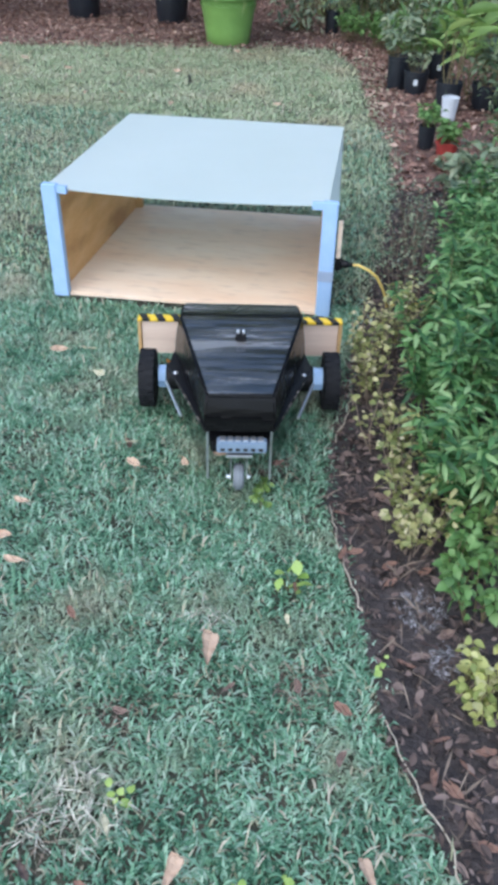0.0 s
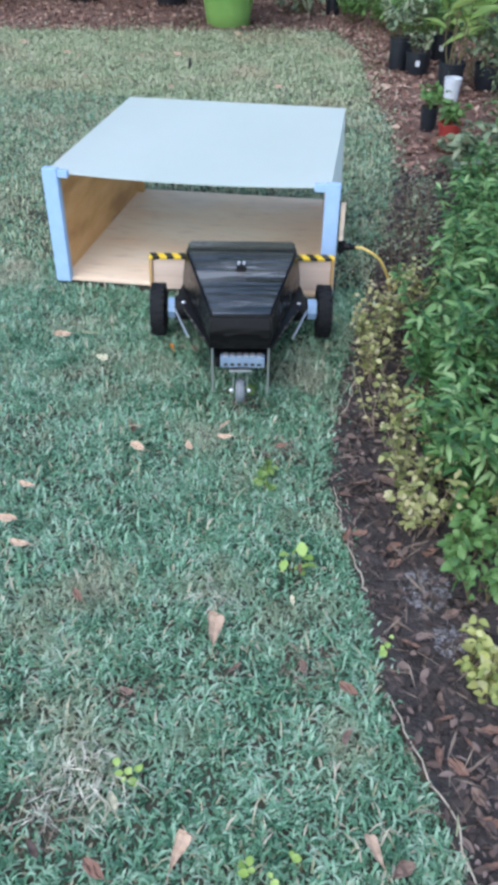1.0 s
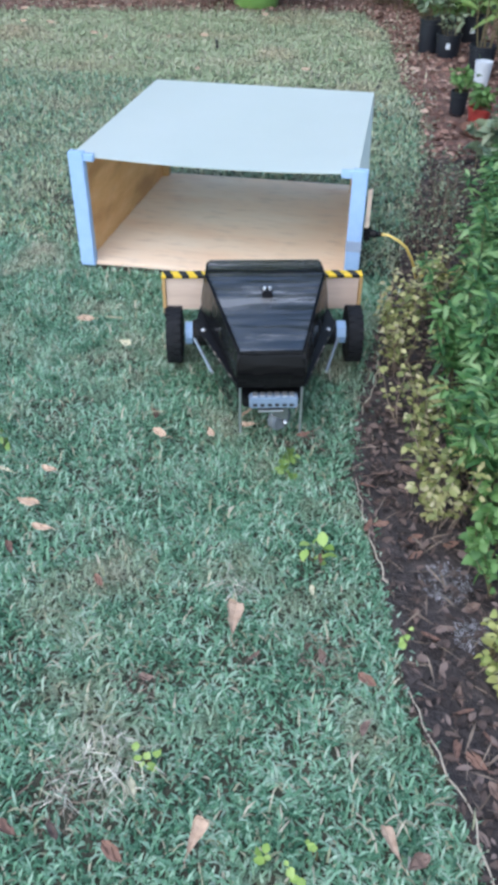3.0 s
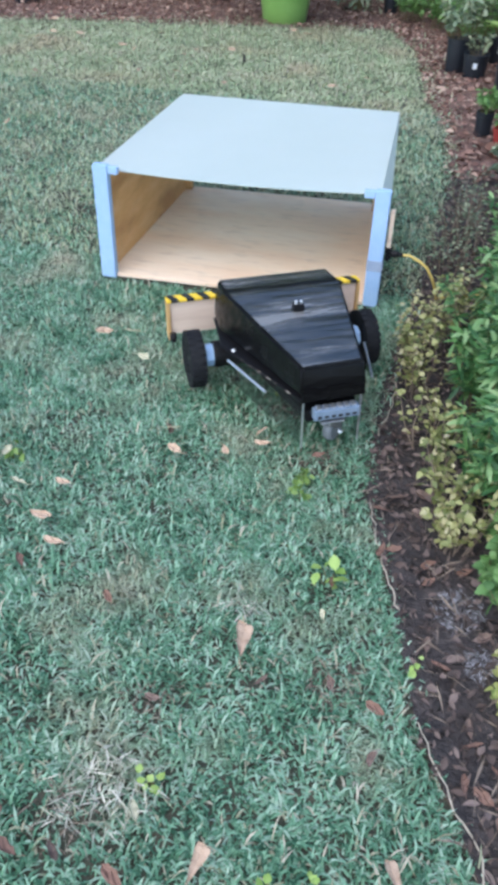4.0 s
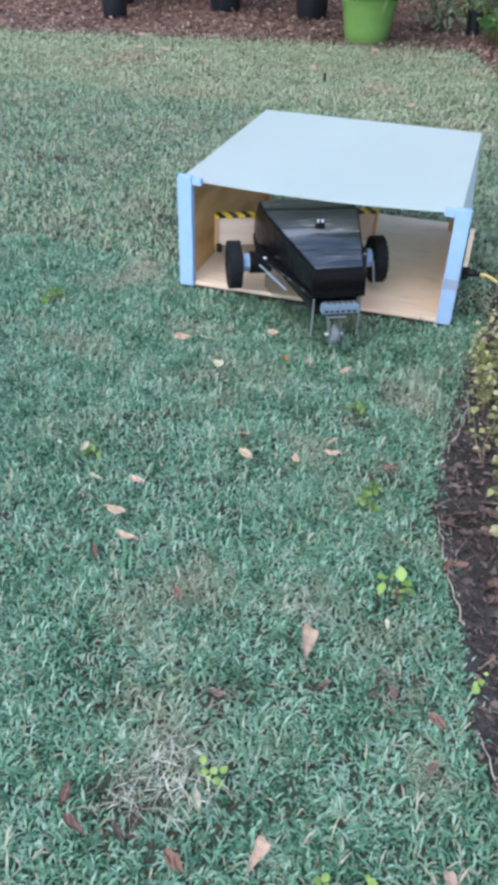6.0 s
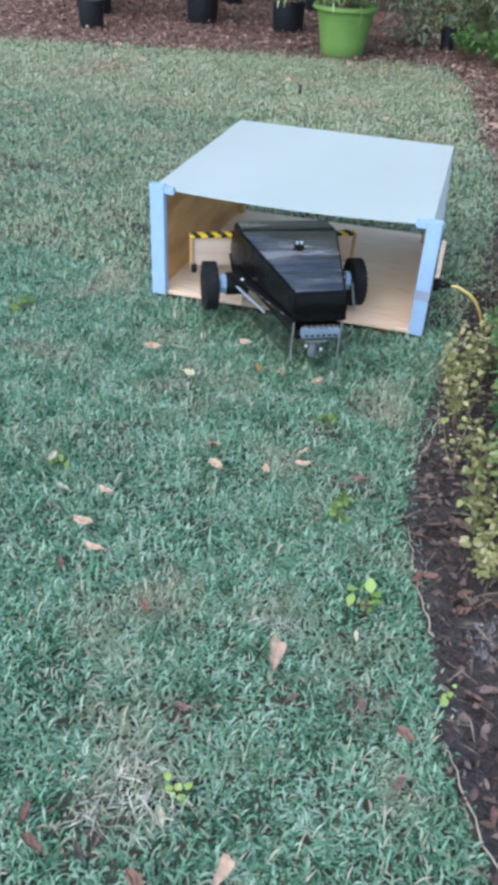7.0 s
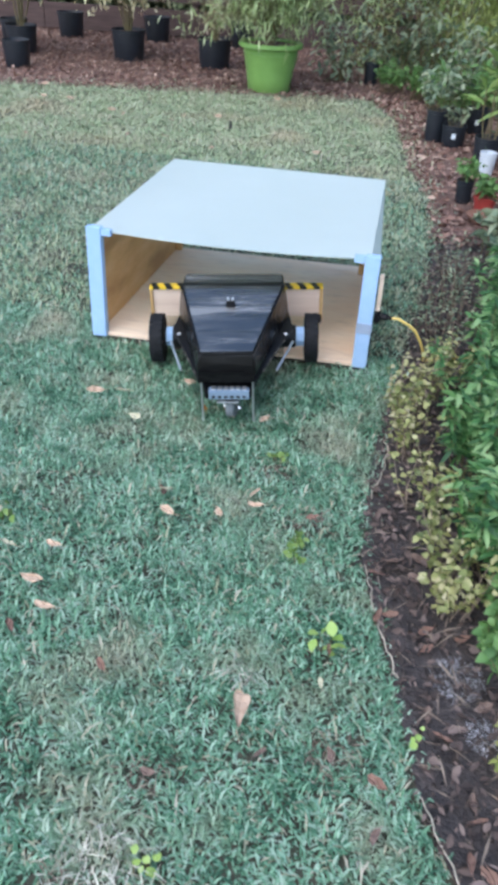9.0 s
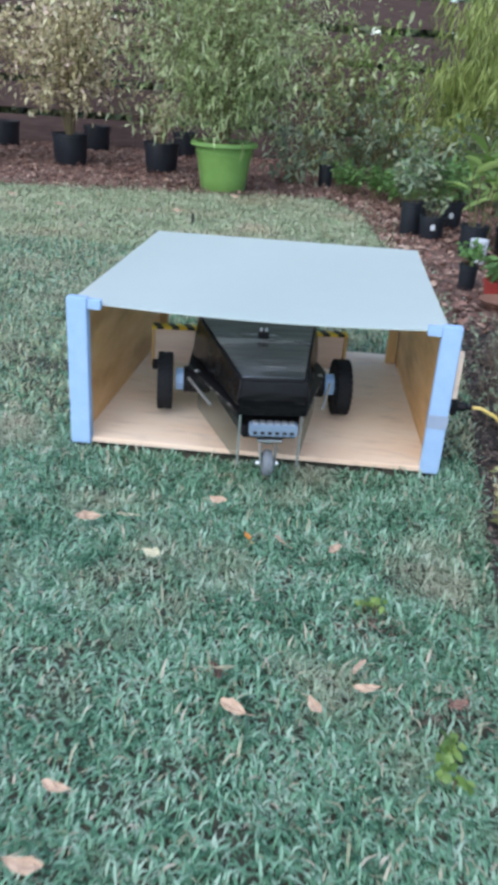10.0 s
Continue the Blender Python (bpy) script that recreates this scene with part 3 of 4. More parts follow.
    # chassis, rails and clear skirts
    part("chassis", prism([(-0.20, 0.16), (0.20, 0.16), (0.20, -0.02), (0.085, -0.55), (-0.085, -0.55), (-0.20, -0.02)], 0.150, 0.190, 0.004), M_BLACK, robot)
    for s in (-1, 1):
        part("rail", tube([(s * 0.250, -0.19, 0.196), (s * 0.184, -0.43, 0.206)], 0.005, 6), M_ALU, robot, "bare aluminium strut")
        fr = random.Random(31 + s)
        for k in range(6):
            u0 = 0.25 + 0.11 * k + fr.uniform(0, 0.04)
            u1 = u0 + fr.uniform(0.02, 0.06)
            q0, q1 = ((s * (0.251 - 0.144 * u), -0.09 - 0.466 * u, 0.199 + 0.040 * u) for u in (u0, u1))
            part("worn_edge", tube([q0, q1], fr.uniform(0.0012, 0.0022), 5), M_WORN, robot, "pale worn chip on the board edge")
        d = Vector((-0.118 * s, -0.53, 0)).normalized()
        n = Vector((d.y, -d.x, 0)) * 0.0015
        p, q = Vector((s * 0.212, -0.13, 0)), Vector((s * 0.094, -0.548, 0))
        bm = prism([tuple((p + n)[:2]), tuple((q + n)[:2]), tuple((q - n)[:2]), tuple((p - n)[:2])], 0.060, (0.189, 0.226, 0.226, 0.189))
        part("skirt", bm, M_CLEAR, robot, "clear plastic side skirt").visible_shadow = False
        part("skirt_edge", tube([(s * 0.096, -0.551, 0.055), (s * 0.096, -0.551, 0.229)], 0.004, 6), M_ALU, robot, "thin metal upright")
        part("bolt", lathe([(0.010, 0.0), (0.010, 0.006), (0.006, 0.010), (0.0, 0.0105)], 10), M_ALU, robot).matrix_basis = pose(s * 0.220, -0.15, 0.2035, -4)
    # perforated bracket
    br = part("bracket", box(-0.068, 0.082, -0.585, -0.552, 0.172, 0.210, 0.003), M_BRACKET, robot, "blue-grey perforated metal bracket")
    for k in range(6):
        x = -0.050 + k * 0.0228
        part("slot", box(x - 0.007, x + 0.007, -0.5862, -0.583, 0.179, 0.189, 0.001), M_STRIPE, br)
        part("tooth", box(x - 0.008, x + 0.008, -0.580, -0.556, 0.2095, 0.215, 0.001), M_ALU, br)
    # caster
    plate = part("caster_plate", box(-0.040, 0.040, -0.572, -0.505, 0.146, 0.154, 0.002), M_ALU, robot)
    bm = lathe([(0.018, 0.118), (0.026, 0.128), (0.026, 0.1455)], 16)
    for x in (-0.0245, 0.0245):
        prism([(x - 0.0017, -0.056), (x + 0.0017, -0.056), (x + 0.0017, 0.012), (x - 0.0017, 0.012)], [0.060, 0.060, 0.112, 0.112], 0.126, 0, bm)
    lathe([(0.0, 0.1285), (0.031, 0.1285), (0.034, 0.133), (0.034, 0.1455), (0.0, 0.1455)], 18, "Z", bm)
    fork = part("caster_fork", bm, M_ALU, robot, "zinc swivel caster with grey wheel")
    fork.matrix_basis = pose(0, -0.510, 0)
    part("caster_wheel", lathe([(0.012, -0.017), (0.033, -0.017), (0.040, -0.012), (0.043, 0), (0.040, 0.012), (0.033, 0.017), (0.012, 0.017)], 24, "X"), M_GREYRUBBER, fork,
         "grey rubber caster wheel").matrix_basis = pose(0, -0.042, 0.064)
    for s in (-1, 1):
        part("axle_nut", lathe([(0.0, 0.0), (0.008, 0.0), (0.008, 0.007), (0.004, 0.012), (0.0, 0.012)], 6, "X"), M_ALU, fork).matrix_basis = pose(s * 0.0265, -0.042, 0.064, 0, 0, 0 if s > 0 else 180)
    # drive
    wheels = []
    for s in (-1, 1):
        part("motor", lathe([(0.0, -0.05), (0.046, -0.05), (0.049, -0.044), (0.049, 0.046), (0.044, 0.051), (0.0, 0.051)], 22, "X"), M_BLACK, robot,
             "black drive motor").matrix_basis = pose(s * 0.215, 0.0, 0.116)
        part("tape_collar", lathe([(0.030, -0.013), (0.043, -0.013), (0.043, 0.022), (0.030, 0.022)], 8, "X"), M_TAPEBLUE, robot,
             "blue tape round the axle").matrix_basis = pose(s * 0.280, 0.0, 0.116)
        hub = part("wheel", lathe([(0.0, -0.020), (0.030, -0.024), (0.075, -0.016), (0.080, -0.018), (0.080, 0.018), (0.075, 0.016), (0.030, 0.024), (0.0, 0.020)], 24, "X"), M_BLACK, robot,
                   "black wheel with ribbed rubber tyre")
        bm = lathe([(0.079, -0.024), (0.096, -0.029), (0.106, -0.026), (0.110, -0.016), (0.1105, 0.0), (0.110, 0.016), (0.106, 0.026), (0.096, 0.029), (0.079, 0.024)], 36, "X")
        for k in range(24):
            a0 = 2 * math.pi * k / 24
            for w0, w1, ph in ((-0.027, -0.003, 0.0), (0.003, 0.027, 0.13)):
                c = box(w0, w1, -0.0085, 0.0085, 0.105, 0.1125)
                c.transform(Matrix.Rotation(a0 + ph, 4, "X"))
                tmp = bpy.data.meshes.new("lug")
                c.to_mesh(tmp)
                c.free()
                bm.from_mesh(tmp)
                bpy.data.meshes.remove(tmp)
        smooth(part("tyre", bm, M_RUBBER, hub, "black rubber tyre"), 35)
        for k in range(5):
            a0 = 2 * math.pi * k / 5
            part("spoke", box(-0.027, 0.027, -0.007, 0.007, 0.028, 0.074, 0.002), M_BLACK, hub).matrix_basis = pose(0, 0, 0, math.degrees(a0))
        hub.matrix_basis = pose(s * 0.332, 0, WHEEL) @ Matrix.Diagonal((1, 0.94, 0.94, 1))
        wheels.append(hub)
    return robot, wheels, fork


WHEEL = 0.1075
ROBOT_ROWS = [
    (0.0, -0.393, 2.468, -0.019, -3.4, 0.4, 11.2), (0.5, -0.436, 2.678, -0.010, -2.1, 0.2, 11.4), (1.0, -0.476, 2.858, -0.014, -2.3, 0.2, 10.9),
    (1.5, -0.478, 2.862, -0.016, -2.1, 0.2, 10.9), (2.0, -0.439, 2.692, -0.020, -2.1, -0.3, 9.6), (2.5, -0.420, 2.574, -0.014, -1.5, -0.2, 9.8),
    (2.7, -0.420, 2.572, -0.014, -1.5, -0.2, 10.0), (3.25, -0.423, 2.580, -0.014, -1.5, -0.4, 20.0), (3.8, -0.428, 2.600, -0.013, -1.6, -0.7, 29.2),
    (4.0, -0.429, 2.603, -0.013, -1.6, -0.7, 29.3), (4.5, -0.539, 2.770, 0.003, -2.8, -0.5, 27.8), (5.0, -0.645, 2.949, 0.018, 0.5, -3.0, 25.4),
    (5.6, -0.76, 3.17, 0.028, 1.8, -1.0, 27.4), (6.2, -0.850, 3.335, 0.036, 2.7, 0.6, 28.7), (6.5, -0.855, 3.341, 0.036, 2.7, 0.7, 28.7),
    (7.0, -0.783, 3.213, 0.023, 2.2, 1.0, 29.4), (7.5, -0.705, 3.119, 0.007, 2.7, -3.0, 30.2), (8.0, -0.709, 3.129, 0.004, 2.8, -3.0, 30.0),
    (8.1, -0.709, 3.128, 0.003, 2.8, -3.1, 24.8), (8.2, -0.709, 3.126, 0.001, 2.8, -3.3, 17.6), (8.3, -0.709, 3.122, -0.001, 2.8, -3.5, 12.2), (8.5, -0.709, 3.120, -0.002, 2.8, -3.6, 11.4), (9.0, -0.709, 3.125, -0.003, 3.0, -3.4, 11.7),
    (9.5, -0.761, 3.333, 0.014, 4.0, 0.2, 12.3), (10.0, -0.827, 3.571, 0.008, 1.2, 0.8, 12.5),
]


def motions():
    walk(robot, [(t, pose(x, y, z, rx, ry, rz)) for t, x, y, z, rx, ry, rz in ROBOT_ROWS])
    swivel = [(0, 0), (1.5, 0), (1.75, 80), (2.0, 150), (2.5, 165), (2.7, 165), (3.2, 110), (3.8, 170), (4.1, 90), (4.4, 15), (5.0, 5), (6.4, 0), (6.7, 80), (7.0, 150), (7.5, 170), (8.05, 165), (8.2, 110), (8.35, 160), (9.0, 165), (9.15, 90), (9.35, 15), (10, 0)]
    walk(fork, [(t, pose(0, -0.510, 0, 0, 0, a)) for t, a in swivel])
    keys = np.array(ROBOT_ROWS)
    times = np.arange(0, 10.05, 0.1)
    x, y, yaw = (np.interp(times, keys[:, 0], keys[:, k]) for k in (1, 2, 6))
    yaw = np.radians(yaw)
    for s, hub in zip((-1, 1), wheels):
        wx, wy = x + s * 0.332 * np.cos(yaw), y + s * 0.332 * np.sin(yaw)
        step = -np.diff(wx) * np.sin(yaw[:-1]) + np.diff(wy) * np.cos(yaw[:-1])
        turn = np.concatenate([[0], np.cumsum(step)]) / WHEEL
        walk(hub, [(float(round(t, 1)), pose(s * 0.332, 0, WHEEL) @ Matrix.Rotation(-a, 4, "X")) for t, a in zip(times, turn)])


# ---- plants ----
def stems_and_leaves(name, at, label, category, mat, seed, stems=12, spread=0.2, height=0.4, leaf=0.09, leaf_w=0.022, whorl=10, rings=3, droop=0.3,
                     stem_mat=None, lean=0.25, group="", rise=0.25, low=0.35, base_z=GROUND, stem_r=0.003):
    """A plant of many stems, each with rings of leaves up its height."""
    rng = np.random.default_rng(seed)
    thing = empty(name, pose(*at, base_z), label, category, group)
    bm = bmesh.new()
    out = []
    for _ in range(stems):
        a, r = rng.uniform(0, 2 * np.pi), spread * math.sqrt(rng.uniform(0, 1))
        h = height * rng.uniform(0.65, 1.1)
        foot = np.array([0.5 * r * math.cos(a), 0.5 * r * math.sin(a), 0])
        tip = np.array([r * math.cos(a), r * math.sin(a), h]) + lean * h * np.array([*rng.normal(size=2) * 0.4, 0])
        bend = (foot + tip) / 2 + 0.06 * h * rng.normal(size=3)
        tube([foot, bend, tip], stem_r, 4, bm, 0.5)
        for k in range(rings):
            u = low + (1 - low) * (k + 1) / rings
            p = foot * (1 - u) ** 2 + 2 * bend * u * (1 - u) + tip * u * u
            m = max(2, int(whorl * (0.6 + 0.4 * u)))
            b = rng.uniform(0, 2 * np.pi, m)
            way = np.stack([np.cos(b), np.sin(b), rise + 0.35 * rng.normal(size=m)], 1)
            ln = leaf * rng.uniform(0.6, 1.25, m)
            out.append(leaves(p + 0.008 * rng.normal(size=(m, 3)), way, ln, leaf_w * ln / leaf, rng, 0.18, droop, True))
    tagged(part("stem", bm, stem_mat or M_STEM, thing), kind="stuff")
    v, f = joined(out)
    smooth(array_mesh("crown", v, f, mat, thing), 60)
    return thing


def bushy(name, at, label, category, mat, seed, height, radius, base, count, leaf, leaf_w, limbs=9, droop=0.35, group="", arch=0.3, z0=GROUND, clump=16, hang=0.0):
    """A woody plant: limbs from the foot, twigs, and clumps of small leaves with gaps between."""
    rng = np.random.default_rng(seed)
    thing = empty(name, pose(*at, z0), label, category, group)
    bm = bmesh.new()
    ends = []
    for k in range(limbs):
        a = 2 * np.pi * k / limbs + rng.uniform(-0.4, 0.4)
        r = radius * rng.uniform(0.25, 0.95)
        h = height * rng.uniform(0.6, 1.0)
        foot = Vector((0.03 * math.cos(a), 0.03 * math.sin(a), 0.0))
        tip = Vector((r * math.cos(a), r * math.sin(a), h))
        mid = foot.lerp(tip, 0.5) + Vector((-arch * r * math.cos(a) * 0.6, -arch * r * math.sin(a) * 0.6, arch * h * 0.25))
        pts = [foot.lerp(mid, s).lerp(mid.lerp(tip, s), s) for s in np.linspace(0, 1, 6)]
        tube(pts, 0.011, 5, bm, 0.35)
        for s in np.linspace(base, 1, max(3, count // (limbs * clump))):
            p = np.array(foot.lerp(mid, s).lerp(mid.lerp(tip, s), s))
            q = p + radius * 0.34 * rng.normal(size=3) * (1, 1, 0.7)
            q[2] = max(q[2], height * base * 0.6)
            tube([p, (p + q) / 2 + 0.02 * rng.normal(size=3), q], 0.004, 3, bm, 0.5)
            ends += [p * 0.4 + q * 0.6, q]
    ends = np.array(ends)
    m = clump * len(ends) // 2
    pick = ends[rng.integers(0, len(ends), m)]
    pos = pick + rng.normal(size=(m, 3)) * leaf * 0.9
    way = rng.normal(size=(m, 3)) + np.array([0, 0, 0.25 - hang])
    ln = leaf * rng.uniform(0.55, 1.3, m)
    tagged(part("trunk", bm, M_STEM, thing), kind="stuff")
    v, f = leaves(pos, way, ln, leaf_w * ln / leaf, rng, 0.15, droop)
    array_mesh("crown", v, f, mat, thing)
    return thing


def nursery_pot(at, d, h, label_tag=False, group="black nursery pots", soil=True):
    thing = empty("nursery_pot", pose(*at, GROUND + 0.006), "black plastic nursery pot standing on mulch", "plant pot", group)
    r = d / 2
    smooth(part("pot_body", lathe([(0.0, 0.0), (r * 0.86, 0.0), (r * 0.88, 0.006), (r * 0.98, h - 0.03), (r * 1.03, h - 0.028), (r * 1.04, h), (r * 0.97, h), (r * 0.93, h - 0.04), (0.0, h - 0.04)]), M_POT, thing))
    if soil:
        part("soil", lathe([(0.0, h - 0.036), (r * 0.5, h - 0.030), (r * 0.93, h - 0.036), (r * 0.93, h - 0.0395)], 20), M_MULCH, thing, "brown potting soil")
    if label_tag:
        part("tag", box(-0.018, 0.018, -r * 0.97 - 0.004, -r * 0.97 + 0.002, h * 0.45, h * 0.45 + 0.045, 0.001), M_WHITE, thing, "small white tag")
    return thing


def green_planter():
    thing = empty("green_planter", pose(-1.96, 9.58, GROUND + 0.004) @ Matrix.Diagonal((1.15, 1.15, 1, 1)), "large bright green plastic planter on mulch", "plant pot")
    smooth(part("pot_body", lathe([(0.0, 0.0), (0.195, 0.0), (0.205, 0.012), (0.222, 0.15), (0.250, 0.34), (0.254, 0.35), (0.258, 0.40), (0.262, 0.45), (0.0, 0.45)], 40), M_GREENPOT, thing))
    smooth(part("rim", lathe([(0.255, 0.445), (0.300, 0.447), (0.312, 0.460), (0.310, 0.490), (0.296, 0.500), (0.262, 0.494), (0.255, 0.47)], 40), M_GREENPOT, thing, "rolled green rim"))
    smooth(part("band", lathe([(0.254, 0.385), (0.265, 0.388), (0.266, 0.402), (0.255, 0.406)], 40), M_GREENPOT, thing))
    part("soil", lathe([(0.0, 0.478), (0.255, 0.472), (0.255, 0.4505)], 24), M_MULCH, thing)
    return thing


# ---- fallen leaves ----
def leaf_mesh(name, mat, length, width, curl, seed=0):
    """A dry leaf, wide towards its tip, rolled up at the sides and crumpled."""
    rng = random.Random(seed)
    bm = bmesh.new()
    prof = ((0.0, 0.05), (0.10, 0.34), (0.28, 0.72), (0.48, 0.97), (0.66, 1.0), (0.83, 0.78), (0.94, 0.40), (1.0, 0.04))
    if name == "leaf_wide":
        prof = ((0.0, 0.10), (0.15, 0.24), (0.35, 0.45), (0.58, 0.72), (0.76, 0.92), (0.88, 1.0), (0.96, 0.85), (1.0, 0.35))
    rows = []
    bend, lop = rng.uniform(-0.3, 0.3), rng.choice((-1, 1)) * rng.uniform(0.4, 1.0)
    for u, w in prof:
        row = []
        for t in (-1, -0.55, 0, 0.55, 1):
            half = 0.5 * w * width * rng.uniform(0.74, 1.12)
            roll = (0.25 + 0.5 * lop * t) * abs(t) ** 1.4
            row.append(bm.verts.new((t * half * (1 - 0.3 * abs(t)) + bend * length * (u - 0.5) ** 2, (u - 0.5) * length,
                                     curl * length * (2 * u - 1) ** 2 + half * roll + rng.uniform(-0.003, 0.003) + 0.004)))
        rows.append(row)
    for p, q in zip(rows, rows[1:]):
        for i in range(4):
            bm.faces.new((p[i], p[i + 1], q[i + 1], q[i]))
    tube([(0, -0.5 * length, curl * length), (0.004, -0.5 * length - 0.2 * width, curl * length * 1.2), (0.012, -0.5 * length - 0.45 * width, curl * length * 0.8)], 0.0011, 4, bm)
    me = bpy.data.meshes.new(name)
    bm.to_mesh(me)
    bm.free()
    me.materials.append(mat)
    return me


def fallen(me, label, spots, seed, group="fallen leaves", z=0.016, scale=1.0):
    rng = np.random.default_rng(seed)
    for k, spot in enumerate(spots):
        x, y = spot[:2]
        rz = spot[2] if len(spot) > 2 else rng.uniform(0, 360)
        s = spot[3] if len(spot) > 3 else rng.uniform(0.8, 1.2)
        ob = new("fallen_leaf", me[k % len(me)])
        s *= scale
        ob.matrix_basis = pose(x, y, z, rng.uniform(-8, 8), rng.uniform(-8, 8), rz) @ Matrix.Diagonal((s, s, s, 1))
        tagged(ob, label, "leaf", group)


# ---- fence ----
def build_fence():
    fence = empty("fence", pose(-3.0, 13.2, GROUND, 0, 0, 4.0), "weathered brown horizontal board fence behind the bed", "fence", kind="structure")
    meshes = {}
    rng = random.Random(5)
    z = 0.03
    row = 0
    while z < 2.35:
        h = 0.355
        for k in range(7):
            x0 = -10.5 + 2.4 * k
            key = row % 3
            if key not in meshes:
                ob = part("board", box(0, 2.392, -0.012, 0.012, 0, h, 0.003), M_FENCE, fence)
                meshes[key] = ob.data
            else:
                ob = new("board", meshes[key])
                ob.parent = fence
            ob.matrix_basis = pose(x0, rng.uniform(-0.004, 0.004), z + rng.uniform(-0.006, 0.006), 0, rng.uniform(-0.15, 0.15))
        z += h + 0.095
        row += 1
    for k in range(8):
        part("fence_post", box(-10.55 + 2.4 * k, -10.46 + 2.4 * k, 0.018, 0.108, 0, 2.45, 0.005), M_FENCE, fence)


# ==== build ====
build_ground()
build_shelter()
build_cable()
robot, wheels, fork = build_robot()
build_fence()

grass("lawn_grass", -2.6, 0.7, 0.2, 3.4, 27000, 0.032, 0.0056, 1)
grass("lawn_grass", -5.2, 0.3, 3.4, 6.4, 4500, 0.040, 0.0070, 2)
grass("lawn_grass", -5.2, 0.3, 3.4, 6.4, 3500, 0.040, 0.0070, 7, M_GRASSFAR)
grass("lawn_grass", -9.0, 0.2, 6.4, 9.9, 5600, 0.040, 0.0095, 3, M_GRASSFAR)
grass("lawn_grass", -6.0, -2.6, 0.2, 3.4, 5000, 0.042, 0.011, 8)
grass("lawn_grass", -6.0, 0.7, -3.5, 0.2, 4200, 0.042, 0.012, 9)
DRY = "straw-coloured dry grass among the lawn"
grass("dry_grass", -2.6, 0.7, 0.2, 3.4, 1400, 0.045, 0.0052, 4, M_GRASSDRY, DRY)
grass("dry_grass", -5.2, 0.3, 3.4, 6.4, 1500, 0.042, 0.006, 5, M_GRASSDRY, DRY)
grass("dry_grass", -9.0, 0.2, 6.4, 9.9, 1500, 0.042, 0.009, 6, M_GRASSDRY, DRY)

flakes("leaf_litter", BED, (-0.1, 1.6, 0.2, 5.2), 20000, 0.026, M_DARKCHIP, "dark brown leaf litter on moist soil", 11, 0.02)
flakes("twig_litter", BED, (-0.1, 1.2, 0.3, 4.8), 3400, 0.07, M_TWIG, "thin dry twigs and stalks on soil", 14, 0.03, (0.03, 0.07))
flakes("mulch_chips", BED, (-0.8, 1.8, 5.0, 9.5), 9000, 0.05, M_CHIP, "reddish mulch chips and dry leaves", 12, 0.02)
flakes("mulch_chips", BED, (-8, 1.8, 8.0, 13.0), 34000, 0.045, M_CHIP, "reddish mulch chips and dry leaves", 13, 0.02)

# border bush: lance-leaved perennials
rng = random.Random(3)
for x, y, h, sp in ((0.42, 2.05, 0.36, 0.17), (0.72, 2.2, 0.42, 0.22), (0.36, 2.45, 0.44, 0.18), (0.66, 2.6, 0.5, 0.24), (0.42, 2.85, 0.46, 0.2), (0.78, 3.0, 0.52, 0.24),
                    (0.48, 3.25, 0.46, 0.2), (0.80, 3.5, 0.5, 0.24), (0.52, 3.65, 0.42, 0.2), (0.80, 4.0, 0.46, 0.24), (0.60, 4.2, 0.38, 0.2), (1.05, 2.6, 0.5, 0.24), (1.1, 3.3, 0.5, 0.24), (0.9, 4.6, 0.42, 0.24)):
    stems_and_leaves("border_perennial", (x, y), "dense green border plant with lance-shaped leaves", "plant", M_LEAFGREEN, rng.randrange(9999), 36, sp, h, 0.058, 0.0155, 12, 5, 0.28, group="border perennials", low=0.4)
for x, y, h, sp in ((0.16, 2.28, 0.2, 0.1), (0.10, 2.62, 0.22, 0.1), (0.06, 2.88, 0.2, 0.1), (0.15, 3.0, 0.24, 0.12), (0.24, 2.02, 0.22, 0.09), (0.26, 1.82, 0.18, 0.08), (0.5, 1.95, 0.2, 0.1), (0.2, 3.2, 0.2, 0.1)):
    stems_and_leaves("yellowing_plant", (x, y), "sparse yellowing plant with small rounded leaves", "plant", M_LEAFYEL, rng.randrange(9999), 14, sp * 1.15, h * 1.15, 0.026, 0.019, 4, 5, 0.3, group="yellowing plants", low=0.2, stem_mat=M_TWIG)
for x, y in ((0.41, 1.34), (0.46, 1.28), (0.47, 1.37), (0.51, 1.31)):
    stems_and_leaves("lime_seedling", (x, y), "low plant with yellow-lime rounded leaves", "plant", M_LEAFPALE, rng.randrange(9999), 9, 0.07, 0.12, 0.030, 0.024, 3, 3, 0.3, group="lime seedlings", low=0.3)
for x, y in ((0.38, 1.70), (0.44, 1.58), (0.40, 1.84), (0.47, 1.75)):
    stems_and_leaves("seedling", (x, y), "leafy green seedling with broad heart-shaped leaves", "plant", M_LEAFMID, rng.randrange(9999), 8, 0.07, 0.17, 0.031, 0.026, 4, 4, 0.4, group="seedlings")
for x, y, h in ((0.12, 3.75, 0.22), (0.16, 4.1, 0.25), (0.22, 4.45, 0.24), (0.26, 3.9, 0.28), (0.18, 3.5, 0.22)):
    stems_and_leaves("dry_plant", (x, y), "brown twiggy half-dead plant with few dull leaves", "plant", M_LEAFBLUE, rng.randrange(9999), 16, 0.14, h, 0.026, 0.013, 2, 3, 0.3, stem_mat=M_TWIG, group="dry plants", stem_r=0.0022)
